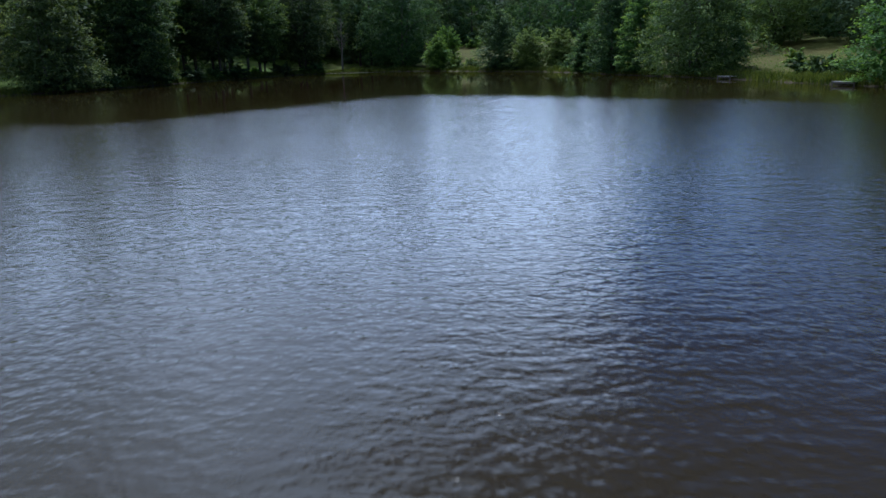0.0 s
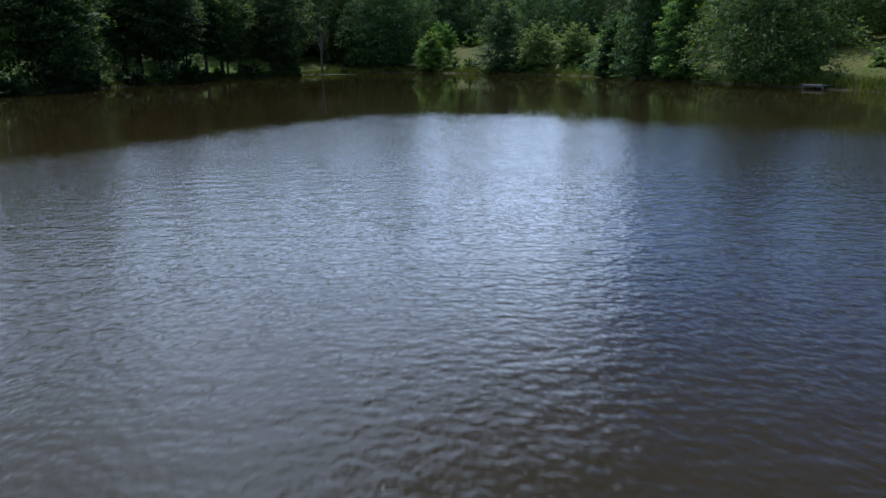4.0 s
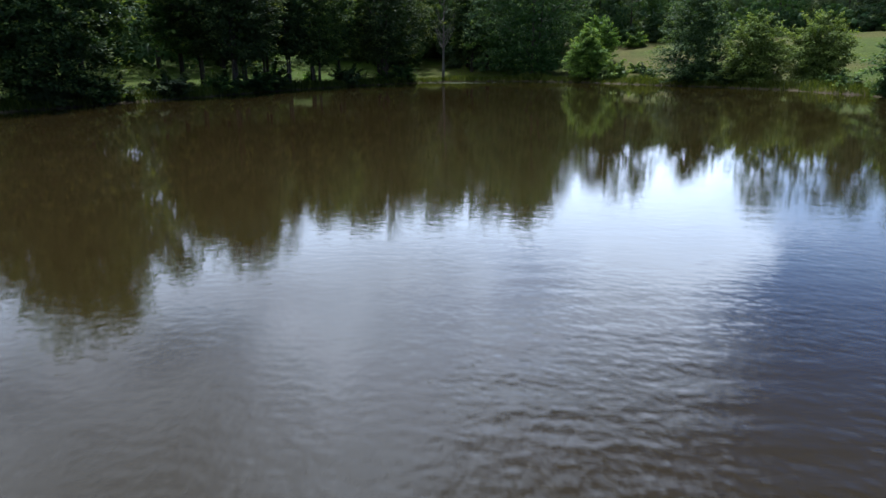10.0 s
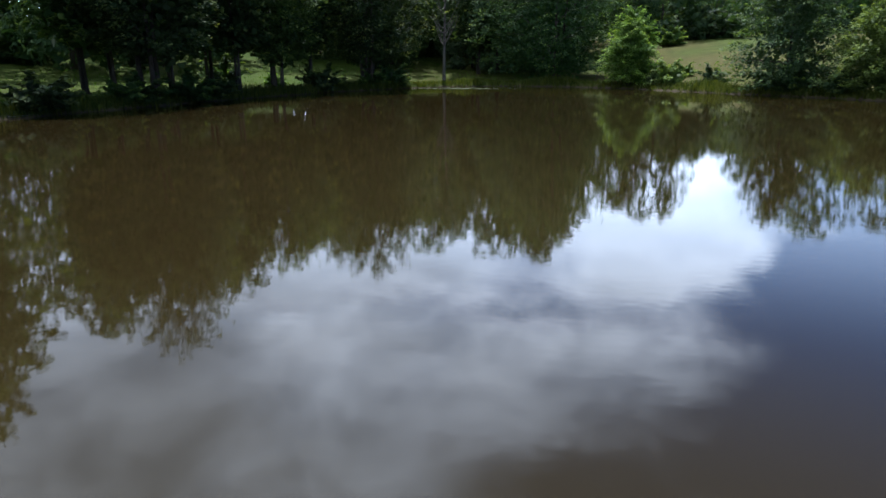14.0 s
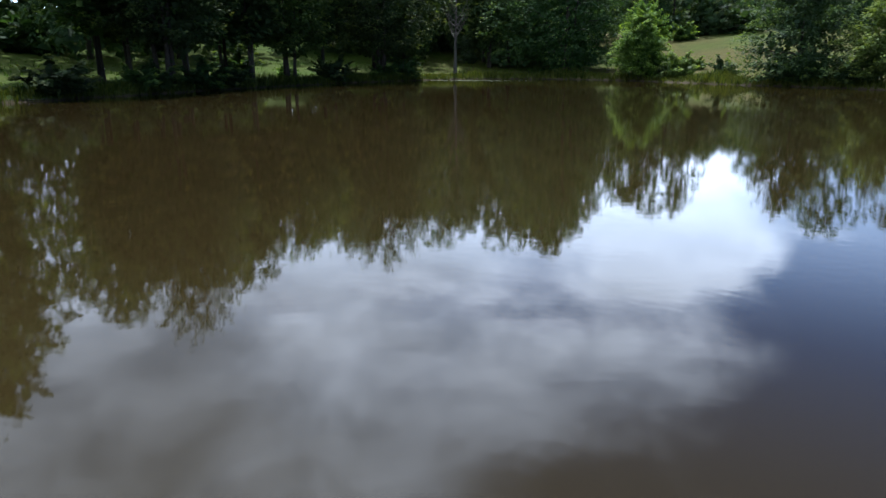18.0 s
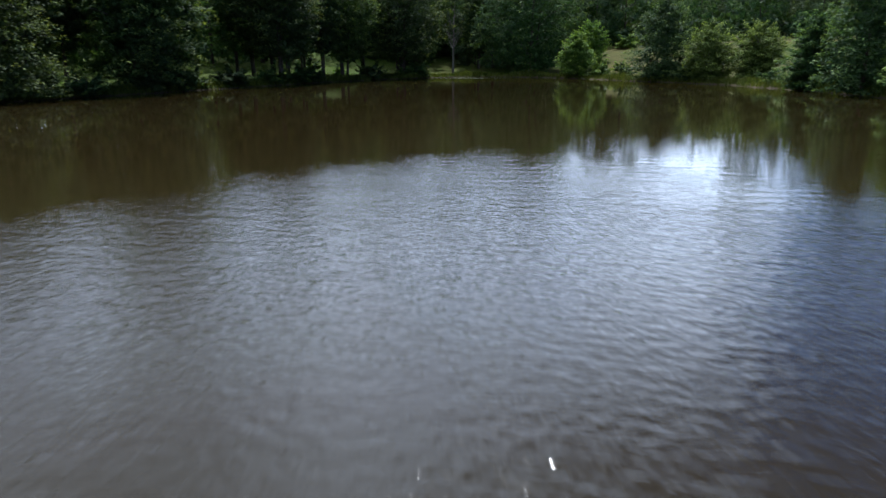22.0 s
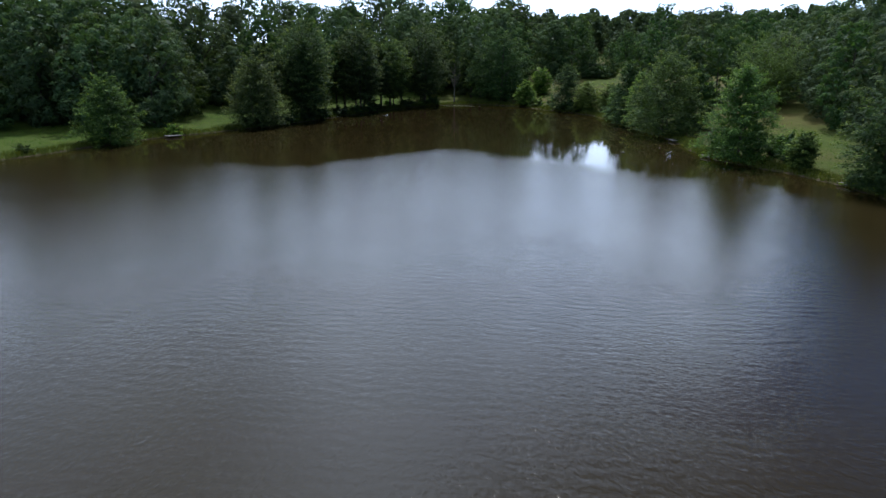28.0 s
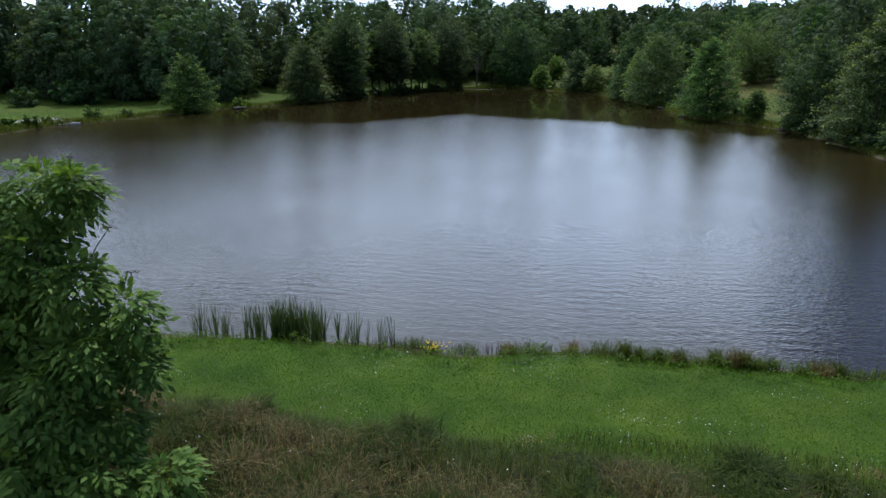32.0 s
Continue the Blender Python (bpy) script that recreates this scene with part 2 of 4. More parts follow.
def ground_material():
    m, n = material("meadow_ground")
    pos = n.add("TexCoord").outputs["Object"]
    xyz = n.add("SeparateXYZ", None, Vector=pos)
    big, mid, fine = n.noise(pos, 0.045, 3.0), n.noise(pos, 0.6, 5.0, 0.6), n.noise(pos, 13.0, 5.0, 0.75)
    f = n.math("ADD", n.math("MULTIPLY", mid, 0.5), n.math("MULTIPLY", fine, 0.5))
    green = n.ramp(f, [(0.36, (0.0170, 0.0430, 0.0025)), (0.5, (0.0310, 0.0710, 0.0036)), (0.66, (0.0560, 0.1000, 0.0060))])
    tuft = n.ramp(n.noise(pos, 0.32, 4.0, 0.6, 0.4), [(0.40, 0.0), (0.66, 1.0)])
    green = n.mix(n.math("MULTIPLY", tuft, 0.5), green, n.ramp(f, [(0.36, (0.0330, 0.0580, 0.0040)), (0.66, (0.0840, 0.1100, 0.0110))]))
    dry = n.ramp(f, [(0.3, (0.0450, 0.0461, 0.0095)), (0.7, (0.1140, 0.0922, 0.0262))])
    patch = n.math("MULTIPLY", n.ramp(big, [(0.36, 0.35), (0.56, 0.95)]), n.add("MapRange", None, Value=xyz.outputs[1], i1=-30.0, i2=10.0, i3=0.12, i4=1.0).outputs[0])
    soil = n.ramp(f, [(0.3, (0.0150, 0.0220, 0.0070)), (0.7, (0.0500, 0.0520, 0.0200))])
    rough_strip = n.add("MapRange", None, Value=n.math("ADD", xyz.outputs[1], n.math("MULTIPLY", mid, 1.6)), i1=-50.0, i2=-50.8, i3=0.0, i4=1.0).outputs[0]
    patch = n.math("MULTIPLY", patch, n.add("MapRange", None, Value=xyz.outputs[0], i1=-45.0, i2=-5.0, i3=0.35, i4=1.0).outputs[0])
    land = n.mix(rough_strip, n.mix(patch, green, dry), soil)
    mud = n.ramp(f, [(0.3, (0.030, 0.024, 0.014)), (0.7, (0.085, 0.066, 0.038))])
    wet = n.ramp(n.math("ADD", xyz.outputs[2], n.math("MULTIPLY", n.math("SUBTRACT", mid, 0.5), 0.25)), [(0.10, 1.0), (0.22, 0.0)])
    col = n.mix(wet, land, mud)
    p = n.add("BsdfPrincipled", None, Base_Color=col, Roughness=0.9)
    p.inputs["Specular IOR Level"].default_value = 0.1
    b = n.add("Bump", None, Height=f, Strength=0.9, Distance=0.12)
    n.put(p.inputs["Normal"], b.outputs[0])
    finish(n, p.outputs[0])
    return m


def water_material():
    """Silty brown pond water: smooth where the woods shelter it, rippled by the wind in the open part."""
    m, n = material("pond_water")
    pos = n.add("TexCoord").outputs["Object"]
    xyz = n.add("SeparateXYZ", None, Vector=pos)
    big = n.noise(pos, 0.05, 3.0)
    # the wind drops off along a bent line across the pond
    off = n.math("ADD", xyz.outputs[0], 3.0)
    line = n.math("SUBTRACT", 65.0, n.math("ADD", n.math("ADD", n.math("MULTIPLY", n.math("MINIMUM", n.math("MAXIMUM", n.math("MULTIPLY", off, -1.0), 0.0), 16.0), 1.3), n.math("MULTIPLY", n.math("MAXIMUM", n.math("SUBTRACT", n.math("MULTIPLY", off, -1.0), 16.0), 0.0), 0.12)), n.math("MULTIPLY", n.math("MAXIMUM", off, 0.0), 0.6)))
    ragged = n.math("ADD", n.math("MULTIPLY", n.math("SUBTRACT", big, 0.5), 10.0), n.math("MULTIPLY", n.math("SUBTRACT", n.noise(pos, 0.5, 3.0), 0.5), 5.0))
    beyond = n.math("ADD", n.math("SUBTRACT", xyz.outputs[1], line), ragged)
    open_part = n.math("ADD", n.math("MULTIPLY", n.add("MapRange", None, Value=beyond, i1=3.0, i2=-5.0, i3=0.0, i4=1.0).outputs[0], 0.86), n.add("MapRange", None, Value=beyond, i1=22.0, i2=0.0, i3=0.0, i4=0.14).outputs[0])
    gust = n.ramp(n.noise(pos, 0.07, 4.0, 0.6, 0.6), [(0.35, 0.7), (0.65, 1.0)])
    ripple = n.math("ADD", 0.032, n.math("MULTIPLY", open_part, gust))
    turn = n.add("Mapping", None, Vector=pos, Rotation=(0, 0, radians(10)), Scale=(0.6, 1.0, 1.0))
    waves = n.math("ADD", n.math("MULTIPLY", n.noise(turn, 3.0, 2.0, 0.5, 0.3), 0.26), n.math("ADD", n.math("MULTIPLY", n.noise(turn, 6.4, 2.0, 0.5, 0.3), 0.40), n.math("MULTIPLY", n.noise(turn, 14.0, 1.0, 0.5, 0.2), 0.12)))
    silt = n.ramp(big, [(0.35, (0.0200, 0.0140, 0.0048)), (0.65, (0.0248, 0.0178, 0.0062))])
    p = n.add("BsdfPrincipled", None, Base_Color=silt, Roughness=n.math("ADD", 0.020, n.math("MULTIPLY", open_part, 0.09)), IOR=1.333)
    b = n.add("Bump", None, Height=n.math("MULTIPLY", waves, ripple), Strength=1.0, Distance=0.058)
    n.put(p.inputs["Normal"], b.outputs[0])
    finish(n, p.outputs[0])
    return m


GROUND, WATER = ground_material(), water_material()


# ---- mesh helpers ----
def mesh_of(name, verts, faces, mat, smooth=False):
    """A mesh from arrays: faces is an (n, k) array of vertex numbers."""
    me = bpy.data.meshes.new(name)
    verts, faces = np.asarray(verts, np.float32), np.asarray(faces, np.int32)
    me.vertices.add(len(verts))
    me.vertices.foreach_set("co", verts.ravel())
    k = faces.shape[1]
    me.loops.add(faces.size)
    me.loops.foreach_set("vertex_index", faces.ravel())
    me.polygons.add(len(faces))
    me.polygons.foreach_set("loop_start", np.arange(0, faces.size, k, dtype=np.int32))
    me.update(calc_edges=True)
    if smooth:
        me.polygons.foreach_set("use_smooth", np.ones(len(faces), bool))
    me.materials.append(mat)
    return me


def part_np(name, verts, faces, mat, parent=None, label="", smooth=False):
    ob = new(name, mesh_of(name, verts, faces, mat, smooth))
    if parent:
        ob.parent = parent
    return tagged(ob, label)


def part(name, bm, mat, parent=None, label="", smooth=False):
    me = bpy.data.meshes.new(name)
    bm.to_mesh(me)
    bm.free()
    if smooth:
        for f in me.polygons:
            f.use_smooth = True
    me.materials.append(mat)
    ob = new(name, me)
    if parent:
        ob.parent = parent
    return tagged(ob, label)


def tube(points, radii, sides=6):
    """A tapered tube along points: arrays of vertices and quads."""
    P = np.asarray(points, float)
    d = np.gradient(P, axis=0)
    d /= np.linalg.norm(d, axis=1)[:, None] + 1e-9
    ref = np.where(np.abs(d[:, 2:3]) > 0.9, np.array([[1.0, 0, 0]]), np.array([[0, 0, 1.0]]))
    a = np.cross(d, ref)
    a /= np.linalg.norm(a, axis=1)[:, None] + 1e-9
    b = np.cross(d, a)
    ang = np.linspace(0, 2 * math.pi, sides, endpoint=False)
    r = np.asarray(radii, float)[:, None, None]
    V = P[:, None] + r * (np.cos(ang)[None, :, None] * a[:, None] + np.sin(ang)[None, :, None] * b[:, None])
    k = len(P)
    i, j = np.meshgrid(np.arange(k - 1), np.arange(sides), indexing="ij")
    F = np.stack([i * sides + j, i * sides + (j + 1) % sides, (i + 1) * sides + (j + 1) % sides, (i + 1) * sides + j], -1).reshape(-1, 4)
    return V.reshape(-1, 3), F


def joined(pieces):
    vs, fs, k = [], [], 0
    for v, f in pieces:
        vs.append(v)
        fs.append(f + k)
        k += len(v)
    return np.concatenate(vs), np.concatenate(fs)


def unit(v):
    return v / (np.linalg.norm(v, axis=1)[:, None] + 1e-9)


def leaves(rng, centre, along, facing, length, width, fold=0.25):
    """One folded kite of a leaf for each row."""
    n = len(centre)
    along = unit(along)
    across = unit(np.cross(along, facing))
    up = np.cross(across, along)
    L, Wd = np.broadcast_to(length, n)[:, None], np.broadcast_to(width, n)[:, None]
    base = centre - along * L * 0.5
    tip = centre + along * L * 0.5 - up * L * 0.08
    mid = centre - along * L * 0.05 - up * Wd * fold
    V = np.stack([base, mid + across * Wd * 0.5 + up * Wd * fold, tip, mid - across * Wd * 0.5 + up * Wd * fold], 1).reshape(-1, 3)
    F = np.arange(4 * n, dtype=np.int32).reshape(-1, 4)
    return V, F


def blades(rng, xy, z, height, width, lean):
    """Bent grass blades: two quads each, four sides a quad."""
    n = len(xy)
    az = rng.uniform(0, 2 * math.pi, n)
    side = np.stack([np.cos(az), np.sin(az), 0 * az], 1)
    bend = np.stack([-np.sin(az), np.cos(az), 0 * az], 1) * (np.broadcast_to(lean, n) * rng.uniform(0.3, 1.2, n))[:, None]
    h = np.broadcast_to(height, n) * rng.uniform(0.6, 1.15, n)
    w = (np.broadcast_to(width, n) * rng.uniform(0.7, 1.2, n))[:, None] * 0.5
    root = np.column_stack([xy, z])
    mid = root + bend * (h * 0.35)[:, None] + np.array([0, 0, 1.0]) * (h * 0.6)[:, None]
    tip = root + bend * h[:, None] + np.array([0, 0, 1.0]) * (h * (1.0 - 0.35 * np.minimum(np.linalg.norm(bend, axis=1), 1.0)))[:, None]
    V = np.stack([root - side * w, root + side * w, mid + side * w * 0.75, mid - side * w * 0.75, tip + side * w * 0.1, tip - side * w * 0.1], 1).reshape(-1, 3)
    k = np.arange(n)[:, None] * 6
    F = np.concatenate([k + np.array([[0, 1, 2, 3]]), k + np.array([[3, 2, 4, 5]])])
    return V, F


# ---- the lie of the land ----
SHORE = [(-40, -46), (-58, -32), (-63, -8), (-63, 11), (-65.2, 23), (-63, 36), (-61, 52), (-58, 67), (-53, 79), (-48, 91), (-45, 104), (-42, 118), (-39, 132), (-35, 147), (-29, 159),
         (-22, 166), (-12, 167), (-3, 162), (5, 152), (11, 145), (18, 136), (23, 122), (26, 110), (30, 97), (34, 82), (35, 71), (37, 63), (41, 56), (46, 49), (50, 38), (53, 17),
         (54, -5), (52, -30), (46, -41), (36, -43.4), (27, -43.8), (20.8, -44.7), (15, -45), (9.7, -46), (0, -47), (-18, -48)]


def smooth_loop(pts, steps=5):
    P = np.array(pts, float)
    out = []
    for i in range(len(P)):
        a, b, c, d = P[i - 1], P[i], P[(i + 1) % len(P)], P[(i + 2) % len(P)]
        for s in range(steps):
            t = s / steps
            out.append(0.5 * (2 * b + (c - a) * t + (2 * a - 5 * b + 4 * c - d) * t * t + (3 * b - a - 3 * c + d) * t ** 3))
    return np.array(out)


LOOP = smooth_loop(SHORE)
wob = np.array([noise.noise((p[0] * 0.35, p[1] * 0.35, 3.0)) for p in LOOP])
tangent = unit(np.column_stack([np.roll(LOOP, -1, 0) - np.roll(LOOP, 1, 0), np.zeros(len(LOOP))]))[:, :2]
outward = np.column_stack([-tangent[:, 1], tangent[:, 0]])
LOOP = LOOP + outward * wob[:, None] * 0.9


def shore_distance(xy):
    """Metres from the water's edge, negative on the water."""
    xy = np.asarray(xy, float)
    A, B = LOOP, np.roll(LOOP, -1, 0)
    best = np.full(len(xy), 1e9)
    inside = np.zeros(len(xy), bool)
    for a, b in zip(A, B):
        e = b - a
        w = xy - a
        t = np.clip((w @ e) / (e @ e), 0, 1)
        best = np.minimum(best, ((w - t[:, None] * e) ** 2).sum(1))
        cross = (a[1] > xy[:, 1]) != (b[1] > xy[:, 1])
        with np.errstate(divide="ignore", invalid="ignore"):
            inside ^= cross & (xy[:, 0] < e[0] * (xy[:, 1] - a[1]) / (e[1] if e[1] else 1e-9) + a[0])
    d = np.sqrt(best)
    return np.where(inside, -d, d)


def step(x, a, b):
    t = np.clip((x - a) / (b - a), 0, 1)
    return t * t * (3 - 2 * t)


def height(xy, d=None):
    xy = np.asarray(xy, float)
    d = shore_distance(xy) if d is None else d
    bank = 0.42 * step(d, -0.3, 1.0) + 0.25 * step(d, 1.0, 10.0)
    hill = 4.2 * step(d, 5.0, 48.0) * step(xy[:, 1], 45.0, 125.0)
    bed = -1.6 * step(-d, 0.0, 9.0) - 0.06
    hill = hill + 3.2 * step(d, 26.0, 85.0) * step(xy[:, 1], 0.0, 40.0)
    hill = hill + 15.0 * step(xy[:, 1], 290.0, 430.0)
    roll = 0.12 * np.sin(xy[:, 0] * 0.31 + 1.3) * np.sin(xy[:, 1] * 0.27) * step(d, 2.0, 12.0)
    return np.where(d < -0.3, bed, bed * step(-d, -0.3, 0.3) + bank + hill + roll)


def axis_of(lo, hi, fine, far):
    inner = np.arange(lo, hi + 0.01, fine)
    grow = np.cumsum(fine * 1.22 ** np.arange(1, 60))
    grow = grow[grow < far]
    return np.concatenate([lo - grow[::-1], inner, hi + grow])


gx, gy = axis_of(-82, 74, 1.2, 2600), axis_of(-62, 190, 1.2, 2600)
GX, GY = np.meshgrid(gx, gy)
gxy = np.column_stack([GX.ravel(), GY.ravel()])
gz = height(gxy)
nx, ny = len(gx), len(gy)
i, j = np.meshgrid(np.arange(ny - 1), np.arange(nx - 1), indexing="ij")
gf = np.stack([i * nx + j, i * nx + j + 1, (i + 1) * nx + j + 1, (i + 1) * nx + j], -1).reshape(-1, 4)
tagged(part_np("ground", np.column_stack([gxy, gz]), gf, GROUND, smooth=True), "grassy meadow ground with muddy pond banks", "ground", kind="structure")

# the water's sheet: wind waves in the open part, coarse where it lies calm
wx = np.arange(-70, 58, 0.42)
wy = np.concatenate([np.arange(-52, 74, 0.2), np.arange(74, 172, 2.0)])
WX, WY = np.meshgrid(wx, wy)
P = np.column_stack([WX.ravel(), WY.ravel()])
calm_line = 65 - 1.3 * np.clip(-(P[:, 0] + 3), 0, 16) - 0.12 * np.maximum(-(P[:, 0] + 19), 0) - 0.6 * np.maximum(P[:, 0] + 3, 0)
wrng = np.random.default_rng(77)
far = P[:, 1] - calm_line + 3.0 * np.sin(P[:, 0] * 0.21 + 1.0) * np.sin(P[:, 1] * 0.17) + 2.0 * np.sin(P[:, 0] * 0.63 + P[:, 1] * 0.4)
wind = 0.84 * step(-far, -4.0, 6.0) + 0.16 * step(-far, -20.0, 0.0)
gusts = 0.8 + 0.2 * np.sin(P[:, 0] * 0.13 + 2.0 * np.sin(P[:, 1] * 0.09)) * np.sin(P[:, 1] * 0.16 + 1.5 * np.sin(P[:, 0] * 0.11))
swell = np.zeros(len(P))
WAVES = 46
for _ in range(WAVES):
    k = 2 * math.pi / (0.58 * (0.95 / 0.58) ** wrng.random())
    a = wrng.normal(0.12, 0.95)
    slope = 0.040 / math.sqrt(WAVES / 2)
    swell += slope / k * np.cos(k * (math.sin(a) * P[:, 0] + math.cos(a) * P[:, 1]) + wrng.uniform(0, 6.28))
cx, cy = np.arange(-75, 60, 1.0), np.arange(-53, 174, 1.0)
near_by = shore_distance(np.column_stack([v.ravel() for v in np.meshgrid(cx, cy)])).reshape(len(cy), len(cx))
rows = np.array([np.interp(wx, cx, row) for row in near_by])
low_row = np.clip(np.searchsorted(cy, wy) - 1, 0, len(cy) - 2)
part_way = ((wy - cy[low_row]) / (cy[low_row + 1] - cy[low_row]))[:, None]
wd = (rows[low_row] * (1 - part_way) + rows[low_row + 1] * part_way).ravel()
wz = swell * wind * gusts * step(-wd, -0.5, 3.0)
nwx, nwy = len(wx), len(wy)
i, j = np.meshgrid(np.arange(nwy - 1), np.arange(nwx - 1), indexing="ij")
wf = np.stack([i * nwx + j, i * nwx + j + 1, (i + 1) * nwx + j + 1, (i + 1) * nwx + j], -1).reshape(-1, 4)
wf = wf[wd[wf].min(1) < 1.0]
used = np.unique(wf)
renumber = np.zeros(len(P), np.int32)
renumber[used] = np.arange(len(used))
tagged(part_np("water", np.column_stack([P, wz])[used], renumber[wf], WATER, smooth=True), "silty brown pond water, calm and wind-rippled", "water", kind="structure")


def ground_z(x, y):
    return float(height(np.array([[x, y]]))[0])


# ---- trees ----
def crown_radius(shape, u):
    """The crown's half width, 0 to 1, at the height u, 0 to 1, of the crown."""
    if shape == "cone":
        return np.where(u < 0.2, 0.74 + 0.26 * (u / 0.2), np.clip(1 - (u - 0.2) / 0.8, 0, 1) ** 0.54)
    if shape == "round":
        return np.sqrt(np.clip(1 - (2 * u - 1) ** 2, 0, 1)) ** 0.8
    if shape == "tall":
        return np.where(u < 0.35, 0.66 + 0.34 * (u / 0.35), np.clip(1 - (np.maximum(u - 0.35, 0) / 0.65) ** 2.4, 0, 1) ** 0.62)
    return np.where(u < 0.3, 0.75 + 0.25 * u / 0.3, np.clip(1 - np.clip((u - 0.3) / 0.7, 0, 1) ** 2.0, 0, 1) ** 0.6)


def crown_of(root, pieces, leaf_lightness, tone):
    """One crown mesh from sets of leaves, with sunlit paleness painted on each leaf."""
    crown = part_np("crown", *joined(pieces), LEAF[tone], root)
    # young carries the painted light of tips and tops, vertex by vertex
    young = crown.data.attributes.new("lightness", "FLOAT", "POINT")
    young.data.foreach_set("value", np.concatenate(leaf_lightness).astype(np.float32))
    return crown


def stems(root, rng, H, R, trunks):
    for n in range(trunks):
        b, spread = rng.uniform(0, 6.28), (0.0 if trunks == 1 else rng.uniform(0.4, 0.9) * 0.16 * R)
        lean = rng.uniform(-0.03, 0.03, 2) * H
        hh = np.linspace(0, 1, 7)
        top = H * (0.9 if n == 0 else rng.uniform(0.6, 0.85))
        pts = np.column_stack([math.cos(b) * spread * (1 + hh) + lean[0] * hh ** 2, math.sin(b) * spread * (1 + hh) + lean[1] * hh ** 2, -0.25 + top * hh])
        r0 = (0.010 * H + 0.035) * (1.0 if trunks == 1 else 0.75)
        part_np("trunk", *tube(pts, r0 * np.array([1.5, 1.0, 0.85, 0.66, 0.48, 0.28, 0.06]), 8), BARK, root, smooth=True)


def build_tree(name, tone, H, R, base, shape, seed, boughs, per, leaf, trunks=1, limbs=8, label="", category="tree", droop=0.25, group="", puff=1.0):
    """A tree with its foot at the origin: trunk, limbs, tufts of leaves on the outer boughs, and dense larger leaves within."""
    rng = np.random.default_rng(seed)
    root = tagged(new(name), label, category, group)
    u = (np.arange(boughs) + rng.uniform(0, 1, boughs)) / boughs
    u = 1 - (1 - u) ** 0.85
    az = np.arange(boughs) * 2.4 + rng.normal(0, 0.3, boughs)
    lump = np.array([noise.noise((math.cos(a) * 1.4 + seed * 3.1, math.sin(a) * 1.4, v * 2.4)) for a, v in zip(az, u)])
    width = crown_radius(shape, u)
    rad = R * width * (1.0 + 0.34 * lump) * rng.uniform(0.84, 1.1, boughs) + 0.05
    angle = np.radians(np.clip({"cone": 8.0, "tall": 16.0}.get(shape, 14.0) + 62.0 * u ** 1.7 + rng.normal(0, 7, boughs), -5, 78))
    end = np.column_stack([np.cos(az) * rad, np.sin(az) * rad, base + (H - base) * u])
    start = np.column_stack([0 * az, 0 * az, np.maximum(end[:, 2] - rad * np.tan(angle), 0.12 * base + 0.15)])
    # tufts at the ends of the boughs
    t = np.tile(np.array([0.66, 0.84, 1.0]), boughs)
    k = np.repeat(np.arange(boughs), 3)
    t = np.clip(t + rng.normal(0, 0.04, len(t)), 0.15, 1.05)
    swing = np.tile(np.array([-0.14, 0.15, 0.0]), boughs) + rng.normal(0, 0.07, len(t))
    sag = np.sin(t * math.pi) * 0.08 - droop * 0.3 * t ** 3
    C = start[k] + (end[k] - start[k]) * t[:, None] + np.column_stack([-np.sin(az[k]) * swing * rad[k], np.cos(az[k]) * swing * rad[k], sag * rad[k]])
    C[:, 2] = np.maximum(C[:, 2], 0.25)
    size = puff * (0.062 * R + 0.15) * rng.uniform(0.7, 1.3, len(t)) * (0.55 + 0.45 * width[k])
    q = np.repeat(np.arange(len(t)), per)
    a = az[k][q]
    way = np.column_stack([np.cos(a), np.sin(a), 0 * a])
    across = np.column_stack([-np.sin(a), np.cos(a), 0 * a])
    o, w, v = rng.normal(0, 1.05, len(q)), rng.normal(0, 0.95, len(q)), rng.normal(0, 0.36, len(q))
    far = np.maximum(np.sqrt(o * o + w * w) / 1.9, 1.0)
    o, w = o / far, w / far
    rise = np.tan(np.minimum(angle[k][q], 1.15)) * 0.45 - 0.12
    P = C[q] + size[q][:, None] * (way * o[:, None] + across * w[:, None] + np.array([0, 0, 1.0]) * (v + rise * o - 0.13 * (o * o + w * w))[:, None])
    P[:, 2] = np.maximum(P[:, 2], 0.1)
    along = way * (0.8 + 0.3 * o)[:, None] + across * (0.6 * w)[:, None] + rng.normal(0, 0.45, (len(q), 3)) + np.array([0, 0, 0.25]) * rise[:, None]
    face = np.array([0, 0, 1.0]) + way * (0.35 + 0.3 * o)[:, None] + across * (0.3 * w)[:, None] + rng.normal(0, 0.32, (len(q), 3))
    s = leaf * rng.uniform(0.65, 1.35, len(q))
    pieces = [leaves(rng, P, along, face, s, s * 0.62)]
    # sunlit look in the colour: tuft ends and tops paler, crown's inside darker
    leaf_lightness = [np.repeat(np.clip((t[q] - 0.6) / 0.4, 0, 1) * np.clip(0.35 + 0.3 * o + 0.7 * v, 0, 1), 4)]
    # the dense inside of the crown
    n = boughs * 18
    c = rng.integers(0, boughs, n)
    P = start[c] + (end[c] - start[c]) * rng.uniform(0.2, 0.66, n)[:, None] + rng.normal(0, 0.05 * R + 0.06, (n, 3))
    P[:, 2] = np.clip(P[:, 2], 0.2, H * 0.95)
    s = leaf * rng.uniform(1.5, 2.5, n)
    pieces.append(leaves(rng, P, rng.normal(0, 1, (n, 3)), rng.normal(0, 1, (n, 3)) + end[c] * np.array([0.5 / R, 0.5 / R, 0]), s, s * 0.8))
    leaf_lightness.append(np.zeros(4 * n))
    crown_of(root, pieces, leaf_lightness, tone)
    stems(root, rng, H, R, trunks)
